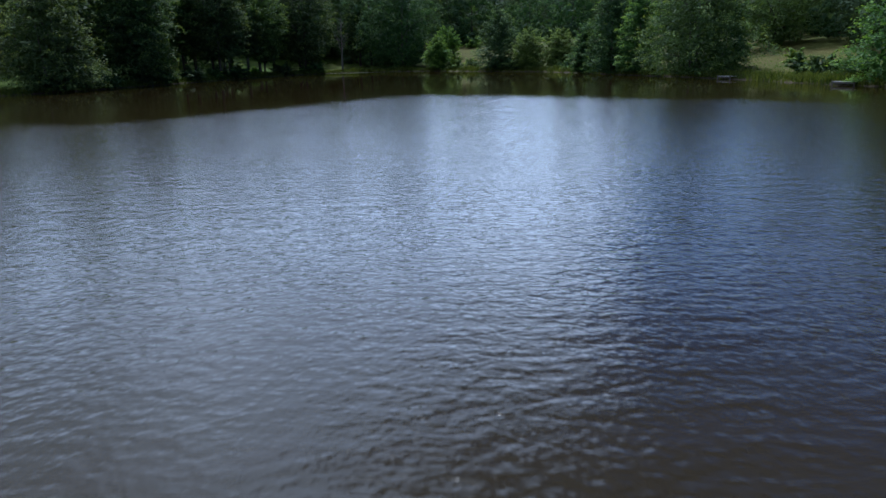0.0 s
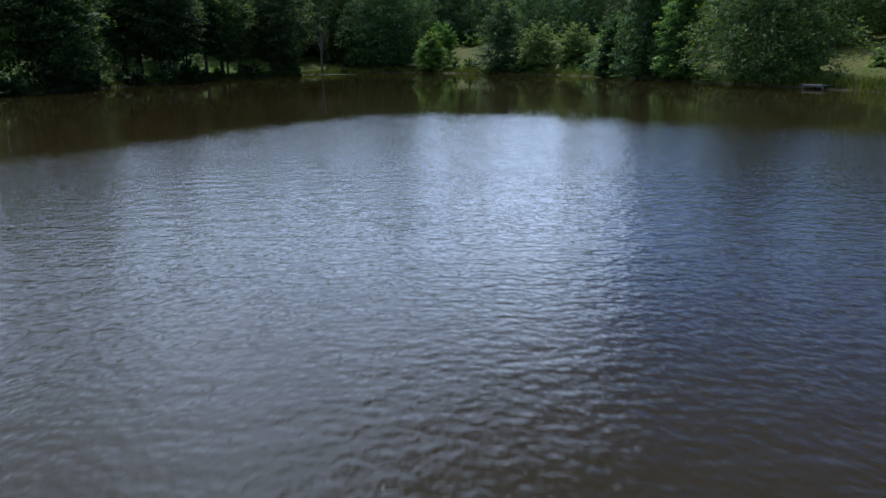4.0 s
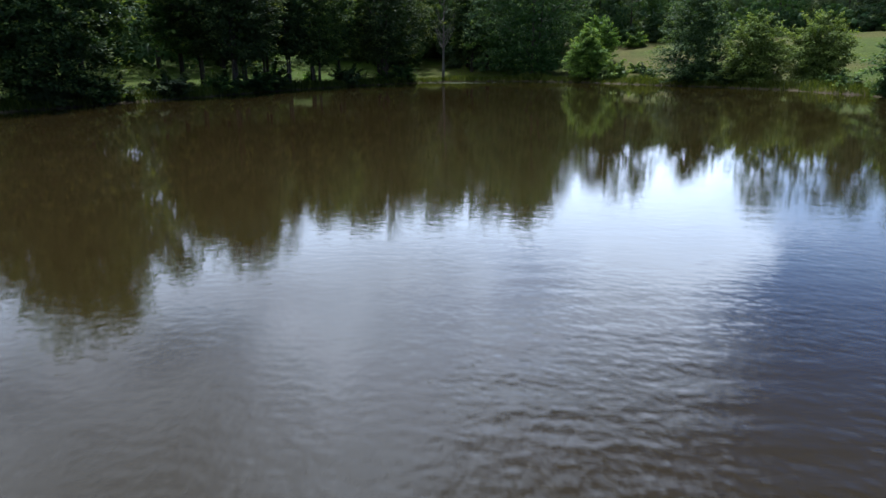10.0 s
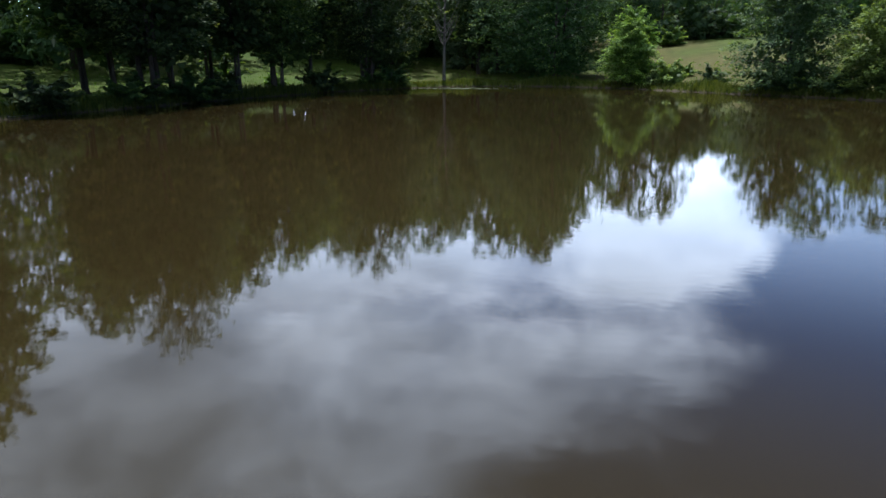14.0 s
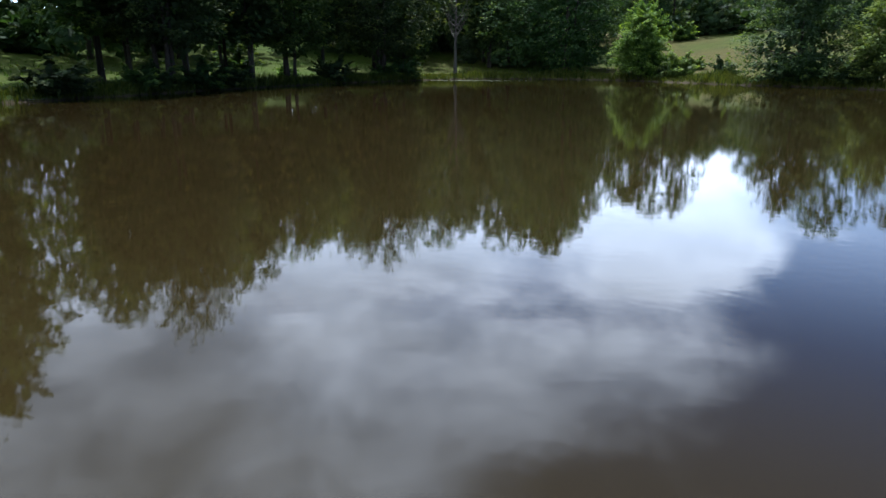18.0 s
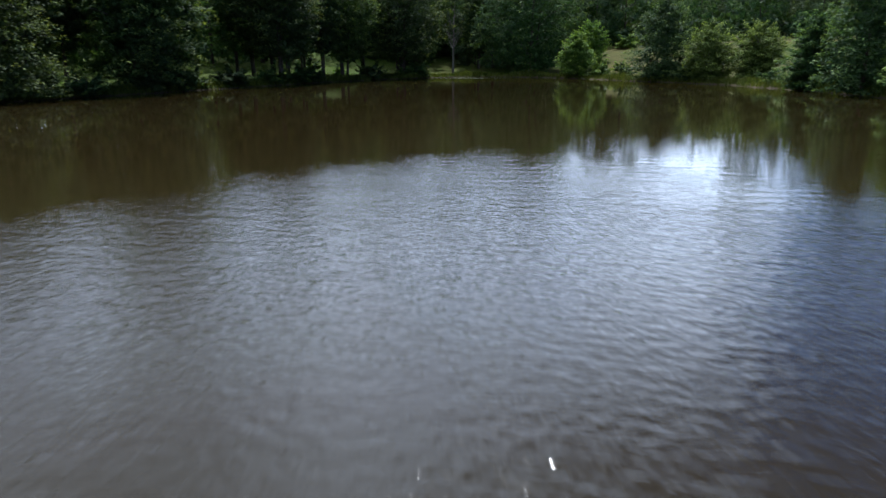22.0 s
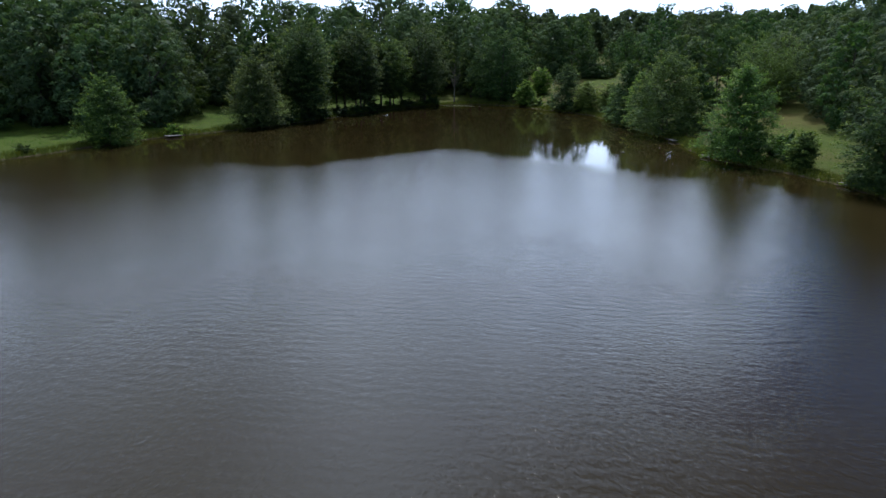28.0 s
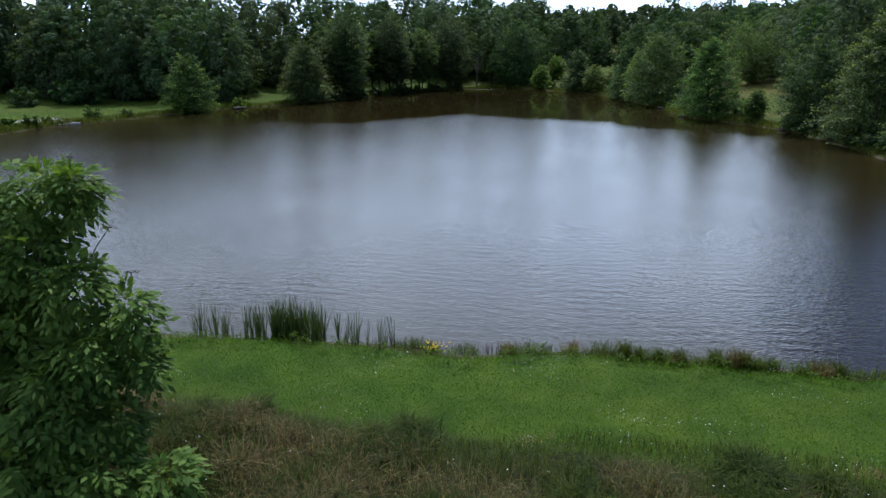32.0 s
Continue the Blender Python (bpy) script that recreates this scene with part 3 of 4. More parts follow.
    for c in rng.choice(boughs, min(limbs, boughs), replace=False):
        w = np.linspace(0, 1, 5)[:, None]
        pts = start[c] + (end[c] - start[c]) * w + np.array([0, 0, 1.0]) * (np.sin(w * math.pi) * 0.08 - droop * 0.3 * w ** 3) * rad[c]
        part_np("limb", *tube(pts, (0.004 * H + 0.02) * np.array([1, 0.8, 0.6, 0.4, 0.15]), 5), BARK, root, smooth=True)
    return root


def build_billowed(name, tone, H, R, base, shape, seed, lumps, total, leaf, label, category="tree", group="", limbs=3):
    """A broad tree or bush seen from afar: billows of foliage over a dense inside."""
    rng = np.random.default_rng(seed)
    root = tagged(new(name), label, category, group)
    u = np.clip((np.arange(lumps) + rng.uniform(0.1, 0.9, lumps)) / lumps, 0, 0.97)
    az = np.arange(lumps) * 2.4 + rng.normal(0, 0.35, lumps)
    side = np.array([noise.noise((math.cos(a) * 1.1 + seed * 2.3, math.sin(a) * 1.1, v * 1.8)) for a, v in zip(az, u)])
    rad = R * crown_radius(shape, u) * (1 + 0.35 * side)
    r = (0.25 * R + 0.15) * rng.uniform(0.65, 1.35, lumps) * (1.0 - 0.35 * u)
    mid = np.column_stack([np.cos(az) * np.maximum(rad - r * 0.75, 0.05), np.sin(az) * np.maximum(rad - r * 0.75, 0.05), base + (H - base) * u - 0.3 * r])
    share = r * r / (r * r).sum()
    q = np.repeat(np.arange(lumps), np.maximum((share * total).astype(int), 4))
    n = len(q)
    out = np.column_stack([np.cos(az[q]), np.sin(az[q]), 0.75 + 0.6 * u[q]])
    d = unit(rng.normal(0, 0.8, (n, 3)) + 0.75 * out)
    P = mid[q] + d * (r[q] * (0.86 + 0.2 * rng.random(n)))[:, None] * np.array([1.0, 1.0, 0.86])
    P[:, 2] = np.maximum(P[:, 2], 0.12)
    s = leaf * rng.uniform(0.65, 1.35, n)
    V, F = leaves(rng, P, np.cross(d, rng.normal(0, 1, (n, 3))) - np.array([0, 0, 0.3]), d + np.array([0, 0, 0.3]) + rng.normal(0, 0.26, (n, 3)), s, s * 0.85)
    V = V.reshape(-1, 4, 3)[:, 1:].reshape(-1, 3)
    pieces = [(V, np.arange(len(V), dtype=np.int32).reshape(-1, 3))]
    # light from above painted in: billow tops paler, undersides and inside dark
    leaf_lightness = [np.repeat(np.clip(0.8 * d[:, 2] - 0.1, 0, 1), 3)]
    m = lumps * 9
    c = rng.integers(0, lumps, m)
    P = mid[c] * np.array([0.72, 0.72, 0.94]) + rng.normal(0, 0.13 * R, (m, 3))
    P[:, 2] = np.clip(P[:, 2], 0.3, H * 0.93)
    s = leaf * rng.uniform(2.2, 3.6, m)
    V, F = leaves(rng, P, rng.normal(0, 1, (m, 3)), rng.normal(0, 1, (m, 3)), s, s * 0.8)
    V = V.reshape(-1, 4, 3)[:, 1:].reshape(-1, 3)
    pieces.append((V, np.arange(len(V), dtype=np.int32).reshape(-1, 3)))
    leaf_lightness.append(np.zeros(len(V)))
    crown_of(root, pieces, leaf_lightness, tone)
    stems(root, rng, H * 0.85, R, 1)
    for c in rng.choice(lumps, min(limbs, lumps), replace=False):
        foot = np.array([0, 0, max(mid[c][2] * 0.6, 0.3)])
        w = np.linspace(0, 1, 4)[:, None]
        part_np("limb", *tube(foot + (mid[c] - foot) * w, (0.005 * H + 0.02) * np.array([1, 0.7, 0.4, 0.15]), 5), BARK, root, smooth=True)
    return root


def place(ob, x, y, turn=0.0, sink=0.0):
    ob.matrix_world = pose(x, y, ground_z(x, y) - sink, 0, 0, turn)
    return ob


# x, y, height, half width, crown's foot, shape, tone, stems, label
SHORE_TREES = [
    (-60.0, 57.5, 11.7, 5.7, 0.4, "cone", "mid", 1, "young green alder on the grassy bank"),
    (-49.6, 89.6, 14.3, 6.6, 0.4, "cone", "mid", 2, "bushy green alder hanging over the water"),
    (-46.6, 107.5, 22.4, 6.6, 1.0, "tall", "dark", 2, "tall dark green alder at the water's edge"),
    (-41.6, 131, 22.0, 6.0, 3.9, "tall", "dark", 3, "tall dark alder with bare lower stems"),
    (-37.4, 147, 19.0, 5.2, 3.6, "tall", "mid", 3, "tall green alder with bare lower stems"),
    (-31.6, 160, 23.2, 7.4, 3.8, "tall", "dark", 3, "tall dark alder with bare lower stems"),
    (-10.5, 175, 21.8, 9.2, 1.6, "dome", "dark", 3, "broad dark green alder at the pond's far end"),
    (-1.2, 162.0, 7.4, 3.2, 0.6, "cone", "light", 2, "young light green birch beside the reeds"),
    (11.6, 147.2, 12.0, 5.4, 0.3, "cone", "blue", 1, "bluish green alder clothed to the ground"),
    (17.0, 141.0, 7.8, 3.6, 0.6, "dome", "light", 2, "low light green tree on the bank"),
    (22.6, 137.6, 7.6, 3.4, 0.6, "dome", "light", 2, "low light green tree on the bank"),
    (26.3, 111, 13.2, 4.2, 0.3, "cone", "blue", 1, "bluish green alder clothed to the ground"),
    (24.2, 120, 8.2, 2.7, 0.3, "dome", "blue", 1, "pale green willow bush at the water's edge"),
    (28.6, 104, 11.2, 3.4, 0.3, "cone", "mid", 1, "green alder clothed to the ground"),
    (32.6, 91.5, 14.8, 8.0, 0.4, "cone", "mid", 2, "broad green alder hanging over the water"),
    (39.8, 59.5, 13.2, 5.9, 0.3, "cone", "mid", 1, "green alder standing at the water's edge"),
    (46.4, 52.3, 5.0, 1.5, 0.3, "tall", "mid", 1, "slim young green tree on the bank"),
    (51.6, 38.8, 13.0, 5.4, 0.4, "dome", "dark", 2, "broad green alder hanging over the water"),
    (55.2, 25, 14.8, 6.4, 0.4, "cone", "mid", 2, "broad green alder hanging over the water"),
    (55.6, 13, 5.4, 2.4, 0.2, "round", "blue", 1, "grey green willow bush over the water"),
    (56.0, 121, 16.6, 7.6, 1.4, "round", "willow", 2, "large light green willow on the meadow"),
    (1.2, 188, 8.4, 3.2, 0.4, "dome", "light", 2, "light green young tree on the far meadow"),
]
for n, (x, y, H, R, base, shape, tone, trunks, label) in enumerate(SHORE_TREES):
    boughs = int(62 + 0.62 * R * H)
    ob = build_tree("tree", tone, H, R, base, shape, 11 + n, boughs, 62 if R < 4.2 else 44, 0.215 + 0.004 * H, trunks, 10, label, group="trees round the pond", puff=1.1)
    place(ob, x, y, 0, 0.05)

# ---- woods behind the meadow ----
def build_wood_tree(n, tone, H, R, base, shape):
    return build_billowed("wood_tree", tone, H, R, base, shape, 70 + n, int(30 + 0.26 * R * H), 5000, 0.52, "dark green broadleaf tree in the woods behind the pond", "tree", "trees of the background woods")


for x, y, H, R, shape, tone, label in ((7.4, 250, 13.0, 6.2, "round", "woods", "rounded grey green tree on the far meadow"), (-104, 68, 17.0, 8.2, "dome", "dark", "broad dark green tree at the meadow's edge"),
                                       (-86, 76, 17.4, 8.6, "round", "woods", "broad dark green tree at the meadow's edge"), (-73, 94, 20.0, 8.0, "dome", "dark", "tall broad dark green tree behind the bank")):
    place(build_billowed("wood_tree", tone, H, R, 0.5, shape, int(300 + H * 7 + x), int(40 + 0.3 * R * H), 6500, 0.55, label, "tree", "trees of the background woods"), x, y)
WOODS = [build_wood_tree(0, "woods", 21, 7.0, 1.0, "round"), build_wood_tree(1, "woods", 23, 6.5, 1.4, "dome"), build_wood_tree(2, "dark", 19, 7.0, 0.8, "round"), build_wood_tree(3, "woods", 24, 7.2, 1.0, "dome"),
         build_wood_tree(4, "woods", 17, 6.0, 0.6, "dome"), build_wood_tree(5, "dark", 22, 6.4, 0.8, "round")]
rng = np.random.default_rng(5)
spots = []


def sow(count, x0, x1, y0, y1, near, gap):
    tries = 0
    made = 0
    while made < count and tries < count * 40:
        tries += 1
        x, y = rng.uniform(x0, x1), rng.uniform(y0, y1)
        d = float(shore_distance(np.array([[x, y]]))[0])
        # a clearing behind the tall alders
        bearing = math.degrees(math.atan2(-7 - x, y - 73))
        if d < near or (39.0 < bearing < 43.0 and y > 110) or any((x - a) ** 2 + (y - b) ** 2 < gap * gap for a, b in spots):
            continue
        spots.append((x, y))
        made += 1


spots += [(-118, 92), (-109, 101), (-100, 95), (-126, 100), (40, 141), (48, 139), (64, 108), (68, 104), (66, 118), (73, 110), (72, 97), (61, 133), (78, 92)]
sow(34, -126, -66, 68, 128, 10, 6.0)
sow(10, -136, -108, 58, 84, 30, 6.0)
sow(6, -160, -136, 0, 60, 30, 9.0)
sow(24, -100, -56, 122, 225, 23, 6.0)
sow(13, -50, -10, 184, 204, 15, 5.6)
sow(17, -66, -9, 206, 234, 30, 5.6)
sow(11, -66, -8, 236, 258, 40, 5.6)
sow(34, 2, 116, 220, 250, 40, 5.6)
sow(12, 60, 116, 8, 48, 14, 6.2)
sow(20, 56, 116, 48, 130, 25, 6.2)
sow(22, 66, 130, 130, 232, 30, 6.0)
close = len(spots)
sow(230, -60, 300, 330, 470, 60, 7.5)
# the wooded hill in the distance
FAR = [build_billowed("wood_tree", "woods", h, r, 0.5, shape, seed, 34, 760, 1.15, "dark green tree on the distant wooded hill") for h, r, shape, seed in ((19, 7.0, "round", 91), (21, 7.5, "dome", 92), (17, 6.8, "round", 93))]
hill_parts, hill_lightness = [], []
for n, (x, y) in enumerate(spots[close:]):
    size, a = rng.uniform(0.85, 1.12), rng.uniform(0, 6.28)
    turn = size * np.array([[math.cos(a), math.sin(a), 0], [-math.sin(a), math.cos(a), 0], [0, 0, 1]])
    for child in FAR[n % 3].children:
        me = child.data
        co = np.empty(len(me.vertices) * 3, np.float32)
        me.vertices.foreach_get("co", co)
        me.calc_loop_triangles()
        tri = np.empty(len(me.loop_triangles) * 3, np.int32)
        me.loop_triangles.foreach_get("vertices", tri)
        if child.name.startswith("crown"):
            tone = np.empty(len(me.vertices), np.float32)
            me.attributes["lightness"].data.foreach_get("value", tone)
            hill_parts.append((co.reshape(-1, 3) @ turn + np.array([x, y, ground_z(x, y) - 1.2]), tri.reshape(-1, 3)))
            hill_lightness.append(tone)
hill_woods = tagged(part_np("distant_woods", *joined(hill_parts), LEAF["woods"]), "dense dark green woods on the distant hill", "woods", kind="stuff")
# the painted top light of each tree, kept on the joined mesh
hill_woods.data.attributes.new("lightness", "FLOAT", "POINT").data.foreach_set("value", np.concatenate(hill_lightness))
for made in FAR:
    for child in list(made.children):
        bpy.data.objects.remove(child)
    bpy.data.objects.remove(made)
first = set()
for n, (x, y) in enumerate(spots[:close]):
    k = int(rng.integers(0, 6))
    s = rng.uniform(0.85, 1.15) * (1.0 if shore_distance(np.array([[x, y]]))[0] < 26 else 1.12 if y < 225 else 1.25) * (0.98 if x < -56 and y < 130 else 0.8 if x > 40 and y < 132 else 0.84 if x > 60 and y < 225 else 0.52 if 0 < x < 62 and 225 < y < 300 else 0.75 if x > 62 and 225 < y < 300 else 1.0)
    m = pose(x, y, ground_z(x, y) - 0.1, 0, 0, rng.uniform(0, 360)) @ Matrix.Diagonal((s, s, s * rng.uniform(0.9, 1.08), 1))
    if k not in first:
        first.add(k)
        WOODS[k].matrix_world = m
    else:
        ob = copy_thing(WOODS[k], m)
        ob.matrix_basis = m


# ---- bushes and the second row of trees on the banks ----
def copies(made, rows):
    """The first row takes the thing itself, every other row a copy. Rows: x, y, turn, scale, scale in height."""
    for n, (x, y, turn, s, sz) in enumerate(rows):
        m = pose(x, y, ground_z(x, y) - 0.08, 0, 0, turn) @ Matrix.Diagonal((s, s, sz, 1))
        ob = made if n == 0 else copy_thing(made, m)
        ob.matrix_basis = m


BUSHES = [
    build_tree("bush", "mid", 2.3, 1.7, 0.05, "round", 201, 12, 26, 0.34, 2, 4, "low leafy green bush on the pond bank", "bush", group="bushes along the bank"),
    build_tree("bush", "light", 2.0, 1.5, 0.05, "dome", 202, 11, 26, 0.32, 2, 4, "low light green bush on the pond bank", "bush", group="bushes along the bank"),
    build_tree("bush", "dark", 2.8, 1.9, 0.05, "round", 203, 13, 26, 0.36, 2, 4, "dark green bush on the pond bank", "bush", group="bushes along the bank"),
]
rng = np.random.default_rng(21)
bush_rows = [[], [], []]
bush_rows[1] += [(-56.8, 70.8, 0, 0.95, 1.2), (-69.0, 19.5, 0, 1.2, 1.1), (-68.5, 21.5, 50, 0.9, 0.8), (2.8, 158.8, 40, 1.25, 1.5), (1.0, 161, 90, 1.0, 1.3), (6.5, 172, 30, 0.9, 0.9), (9, 205, 0, 1.6, 1.6)]


def along_shore(y0, y1, left, out, count, kinds):
    pick = [p for p in range(len(LOOP)) if y0 < LOOP[p][1] < y1 and (LOOP[p][0] < -15) == left]
    for _ in range(count):
        p = pick[int(rng.integers(0, len(pick)))]
        o = LOOP[p] + outward[p] * rng.uniform(*out) + tangent[p] * rng.uniform(-2, 2)
        k = kinds[int(rng.integers(0, len(kinds)))]
        s = rng.uniform(0.6, 1.15)
        bush_rows[k].append((o[0], o[1], rng.uniform(0, 360), s, s * rng.uniform(0.8, 1.15)))


along_shore(84, 163, True, (0.4, 2.6), 26, [0, 2, 2])
along_shore(84, 163, True, (5.0, 12.0), 4, [0, 1, 2])
along_shore(20, 84, True, (1.0, 3.0), 5, [0, 1])
along_shore(85, 160, False, (0.6, 3.5), 16, [0, 2, 0])
along_shore(40, 85, False, (3.0, 9.0), 9, [0, 1, 2])
along_shore(58, 112, False, (7.0, 20.0), 9, [0, 2, 1])
along_shore(5, 42, False, (0.3, 3.5), 14, [0, 2])
edge_rows = []
for _ in range(64):
    x = rng.uniform(-70, 112)
    edge_rows.append((x, rng.uniform(212, 222) if x > 0 else rng.uniform(196, 208), rng.uniform(0, 360), rng.uniform(1.5, 2.4), rng.uniform(1.3, 2.2)))
for _ in range(30):
    y = rng.uniform(30, 190)
    edge_rows.append((np.interp(y, [30, 60, 90, 130, 190], [-128, -92, -76, -72, -62]) + rng.uniform(-5, 3), y, rng.uniform(0, 360), rng.uniform(1.5, 2.3), rng.uniform(1.2, 2.0)))
copies(build_billowed("bush", "dark", 2.8, 1.9, 0.05, "round", 204, 14, 420, 0.34, "dark green bush at the edge of the woods", "bush", "bushes at the edge of the woods", 2), edge_rows)
for ob, rows in zip(BUSHES, bush_rows):
    copies(ob, rows)

SECOND = build_tree("tree", "dark", 16.5, 4.6, 4.2, "tall", 231, 58, 34, 0.46, 2, 8, "dark alder with bare lower stems behind the bank", "tree", group="trees behind the bank")
copies(SECOND, [(-49.5, 117, 190, 1.2, 1.42), (-54, 104, 0, 1.0, 1.05), (-52, 96.5, 70, 0.9, 1.0), (-47.5, 131, 130, 1.05, 1.1), (-46, 133, 200, 0.95, 1.05), (-43, 143.5, 250, 1.1, 1.15), (-37.5, 155.5, 310, 1.0, 1.1),
                (-34, 168, 20, 1.1, 1.15), (-21, 182, 90, 1.0, 1.0), (-46.5, 107.5, 160, 0.9, 1.1), (-41.0, 133.5, 220, 0.85, 1.0), (-38.8, 140.5, 280, 0.9, 1.05)])
YOUNG = build_tree("tree", "dark", 10.0, 3.6, 0.3, "cone", 232, 48, 36, 0.38, 1, 8, "green alder on the pond bank", "tree", group="trees behind the bank")
copies(YOUNG, [(38.5, 98, 0, 1.1, 1.2), (31.5, 118, 60, 0.9, 0.9), (60, 38, 200, 1.2, 1.3), (66, 62, 90, 1.1, 1.2), (63, 22, 30, 1.3, 1.4), (60, 5, 120, 1.3, 1.3), (58, -6, 220, 1.2, 1.3)])


# ---- the bare tree at the far end ----
def bare_tree():
    rng = np.random.default_rng(8)
    root = tagged(new("bare_tree"), "bare grey tree with upswept leafless branches", "tree")
    t = np.linspace(0, 1, 8)
    pts = np.column_stack([0.3 * t ** 2, 0.2 * np.sin(t * 3), 13.5 * t - 0.2])
    part_np("trunk", *tube(pts, 0.21 * np.array([1.35, 1.0, 0.9, 0.75, 0.55, 0.4, 0.25, 0.04]), 8), DEAD, root, smooth=True)
    for k in range(16):
        z = rng.uniform(3.4, 11.5)
        a, L = rng.uniform(0, 6.28), (13.8 - z) * rng.uniform(0.32, 0.5)
        s = np.linspace(0, 1, 5)
        q = np.column_stack([math.cos(a) * L * 0.62 * s ** 0.8, math.sin(a) * L * 0.62 * s ** 0.8, z + L * s ** 1.35])
        branch = part_np("branch", *tube(q, 0.075 * np.array([1, 0.75, 0.5, 0.3, 0.06]), 5), DEAD, root, smooth=True)
        for _ in range(3):
            i = int(rng.integers(1, 4))
            b = a + rng.uniform(-1.1, 1.1)
            w = np.linspace(0, 1, 3)
            l2 = L * rng.uniform(0.3, 0.5)
            part_np("twig", *tube(q[i] + np.column_stack([math.cos(b) * l2 * 0.5 * w, math.sin(b) * l2 * 0.5 * w, l2 * w ** 1.3]), 0.03 * np.array([1, 0.6, 0.1]), 4), DEAD, branch, smooth=True)
    return place(root, -24.0, 169.0)


bare_tree()


# ---- the big-leaved tree on the near bank ----
def big_leaved_tree():
    rng = np.random.default_rng(31)
    fx, fy = 13.3, -56.0
    root = tagged(new("walnut_tree"), "young walnut tree with large drooping bright green leaves", "tree")
    root.matrix_world = pose(fx, fy, 0.55)
    lobes = [(12.97, -54.45, 7.5, 1.2), (13.9, -54.4, 7.8, 0.6), (11.72, -54.47, 6.5, 1.28), (13.0, -55.25, 6.3, 1.14), (14.2, -55.3, 5.7, 0.95), (15.45, -54.87, 4.95, 0.7), (12.82, -55.63, 4.49, 1.42), (14.9, -55.76, 4.2, 0.89),
             (15.8, -55.3, 3.9, 0.5), (14.28, -56.48, 3.18, 1.48), (15.5, -56.13, 2.8, 0.75), (17.1, -56.34, 1.6, 0.64), (14.27, -57.31, 1.81, 1.44), (15.8, -56.8, 1.7, 0.95), (10.56, -55.14, 4.53, 2.3), (11.8, -56.62, 2.02, 2.17)]
    pieces = []
    for cx, cy, cz, r in lobes:
        n = int(125 * r ** 2 + 40)
        d = unit(rng.normal(0, 1, (n, 3)) + np.array([0, 0, 0.25]))
        P = np.array([cx - fx, cy - fy, cz - 0.55]) + d * r * 0.8 * (rng.uniform(0.25, 1.0, n) ** 0.45)[:, None]
        way = unit(d * np.array([1, 1, 0.35]) + rng.normal(0, 0.35, (n, 3)) + np.array([0, 0, -0.25]))
        side = unit(np.cross(way, np.array([0, 0, 1.0]) + rng.normal(0, 0.2, (n, 3))))
        top = np.cross(side, way)
        L = rng.uniform(0.34, 0.55, n)[:, None]
        for s, sgn in ((0.25, 1), (0.25, -1), (0.55, 1), (0.55, -1), (0.85, 1), (0.85, -1), (1.1, 0)):
            at = P + way * L * s + side * (0.085 * sgn) - np.array([0, 0, 1.0]) * (L * s * s * 0.30)
            direction = way * (0.75 if sgn else 1.0) + side * sgn * 0.8 - np.array([0, 0, 1.0]) * rng.uniform(0.0, 0.6, n)[:, None]
            size = rng.uniform(0.20, 0.33, n)
            pieces.append(leaves(rng, at + direction * 0.06, direction, top + rng.normal(0, 0.25, (n, 3)), size, size * 0.44, 0.2))
    crown = part_np("crown", *joined(pieces), LEAF["walnut"], root)
    # here only a random lightness, leaf by leaf
    young = crown.data.attributes.new("lightness", "FLOAT", "POINT")
    young.data.foreach_set("value", np.repeat(rng.uniform(0.2, 0.8, len(crown.data.vertices) // 4), 4).astype(np.float32))
    t = np.linspace(0, 1, 6)
    part_np("trunk", *tube(np.column_stack([0.5 * t ** 2, 0.5 * t, -0.3 + 6.6 * t]), 0.13 * np.array([1.3, 1, 0.8, 0.6, 0.4, 0.1]), 8), BARK, root, smooth=True)
    for cx, cy, cz, r in lobes:
        end = np.array([cx - fx, cy - fy, cz - 0.55])
        z0 = max(0.1, end[2] - 1.6)
        start = np.array([0.5 * (z0 / 6.6) ** 2, 0.5 * z0 / 6.6, z0])
        s = np.linspace(0, 1, 5)[:, None]
        q = start + (end - start) * s + np.array([0, 0, -0.25]) * np.sin(s * math.pi)
        part_np("limb", *tube(q, 0.05 * np.array([1, 0.8, 0.6, 0.4, 0.15]), 6), BARK, root, smooth=True)
    for (x, y, z), (dx, dz) in (((14.35, -54.6, 6.2), (0.62, 0.75)), ((15.5, -54.8, 5.4), (0.1, 0.55)), ((13.9, -54.4, 8.2), (0.1, 0.35)), ((14.3, -54.4, 7.6), (0.25, 0.4))):
        q = np.array([x - fx, y - fy, z - 0.55]) + np.column_stack([dx * np.linspace(0, 1, 4) ** 1.2, np.zeros(4), dz * np.linspace(0, 1, 4)])
        tip = q[-1]
        ends = [tube(q, [0.016, 0.013, 0.011, 0.008], 5)]
        for k in range(6):
            a = k * 1.05
            ends.append(tube(np.array([tip, tip + np.array([math.cos(a) * 0.1, math.sin(a) * 0.1, 0.05]), tip + np.array([math.cos(a) * 0.2, math.sin(a) * 0.2, -0.01])]), [0.008, 0.012, 0.004], 4))
        part_np("twig", *joined(ends), BARK, root, "bare brown twig end", smooth=True)


big_leaved_tree()


# ---- grass, weeds and reeds ----
def scatter(rng, n, x0, x1, y0, y1, lo, hi):
    xy = np.column_stack([rng.uniform(x0, x1, n), rng.uniform(y0, y1, n)])
    d = shore_distance(xy)
    keep = (d > lo) & (d < hi)
    return xy[keep], height(xy[keep], d[keep])


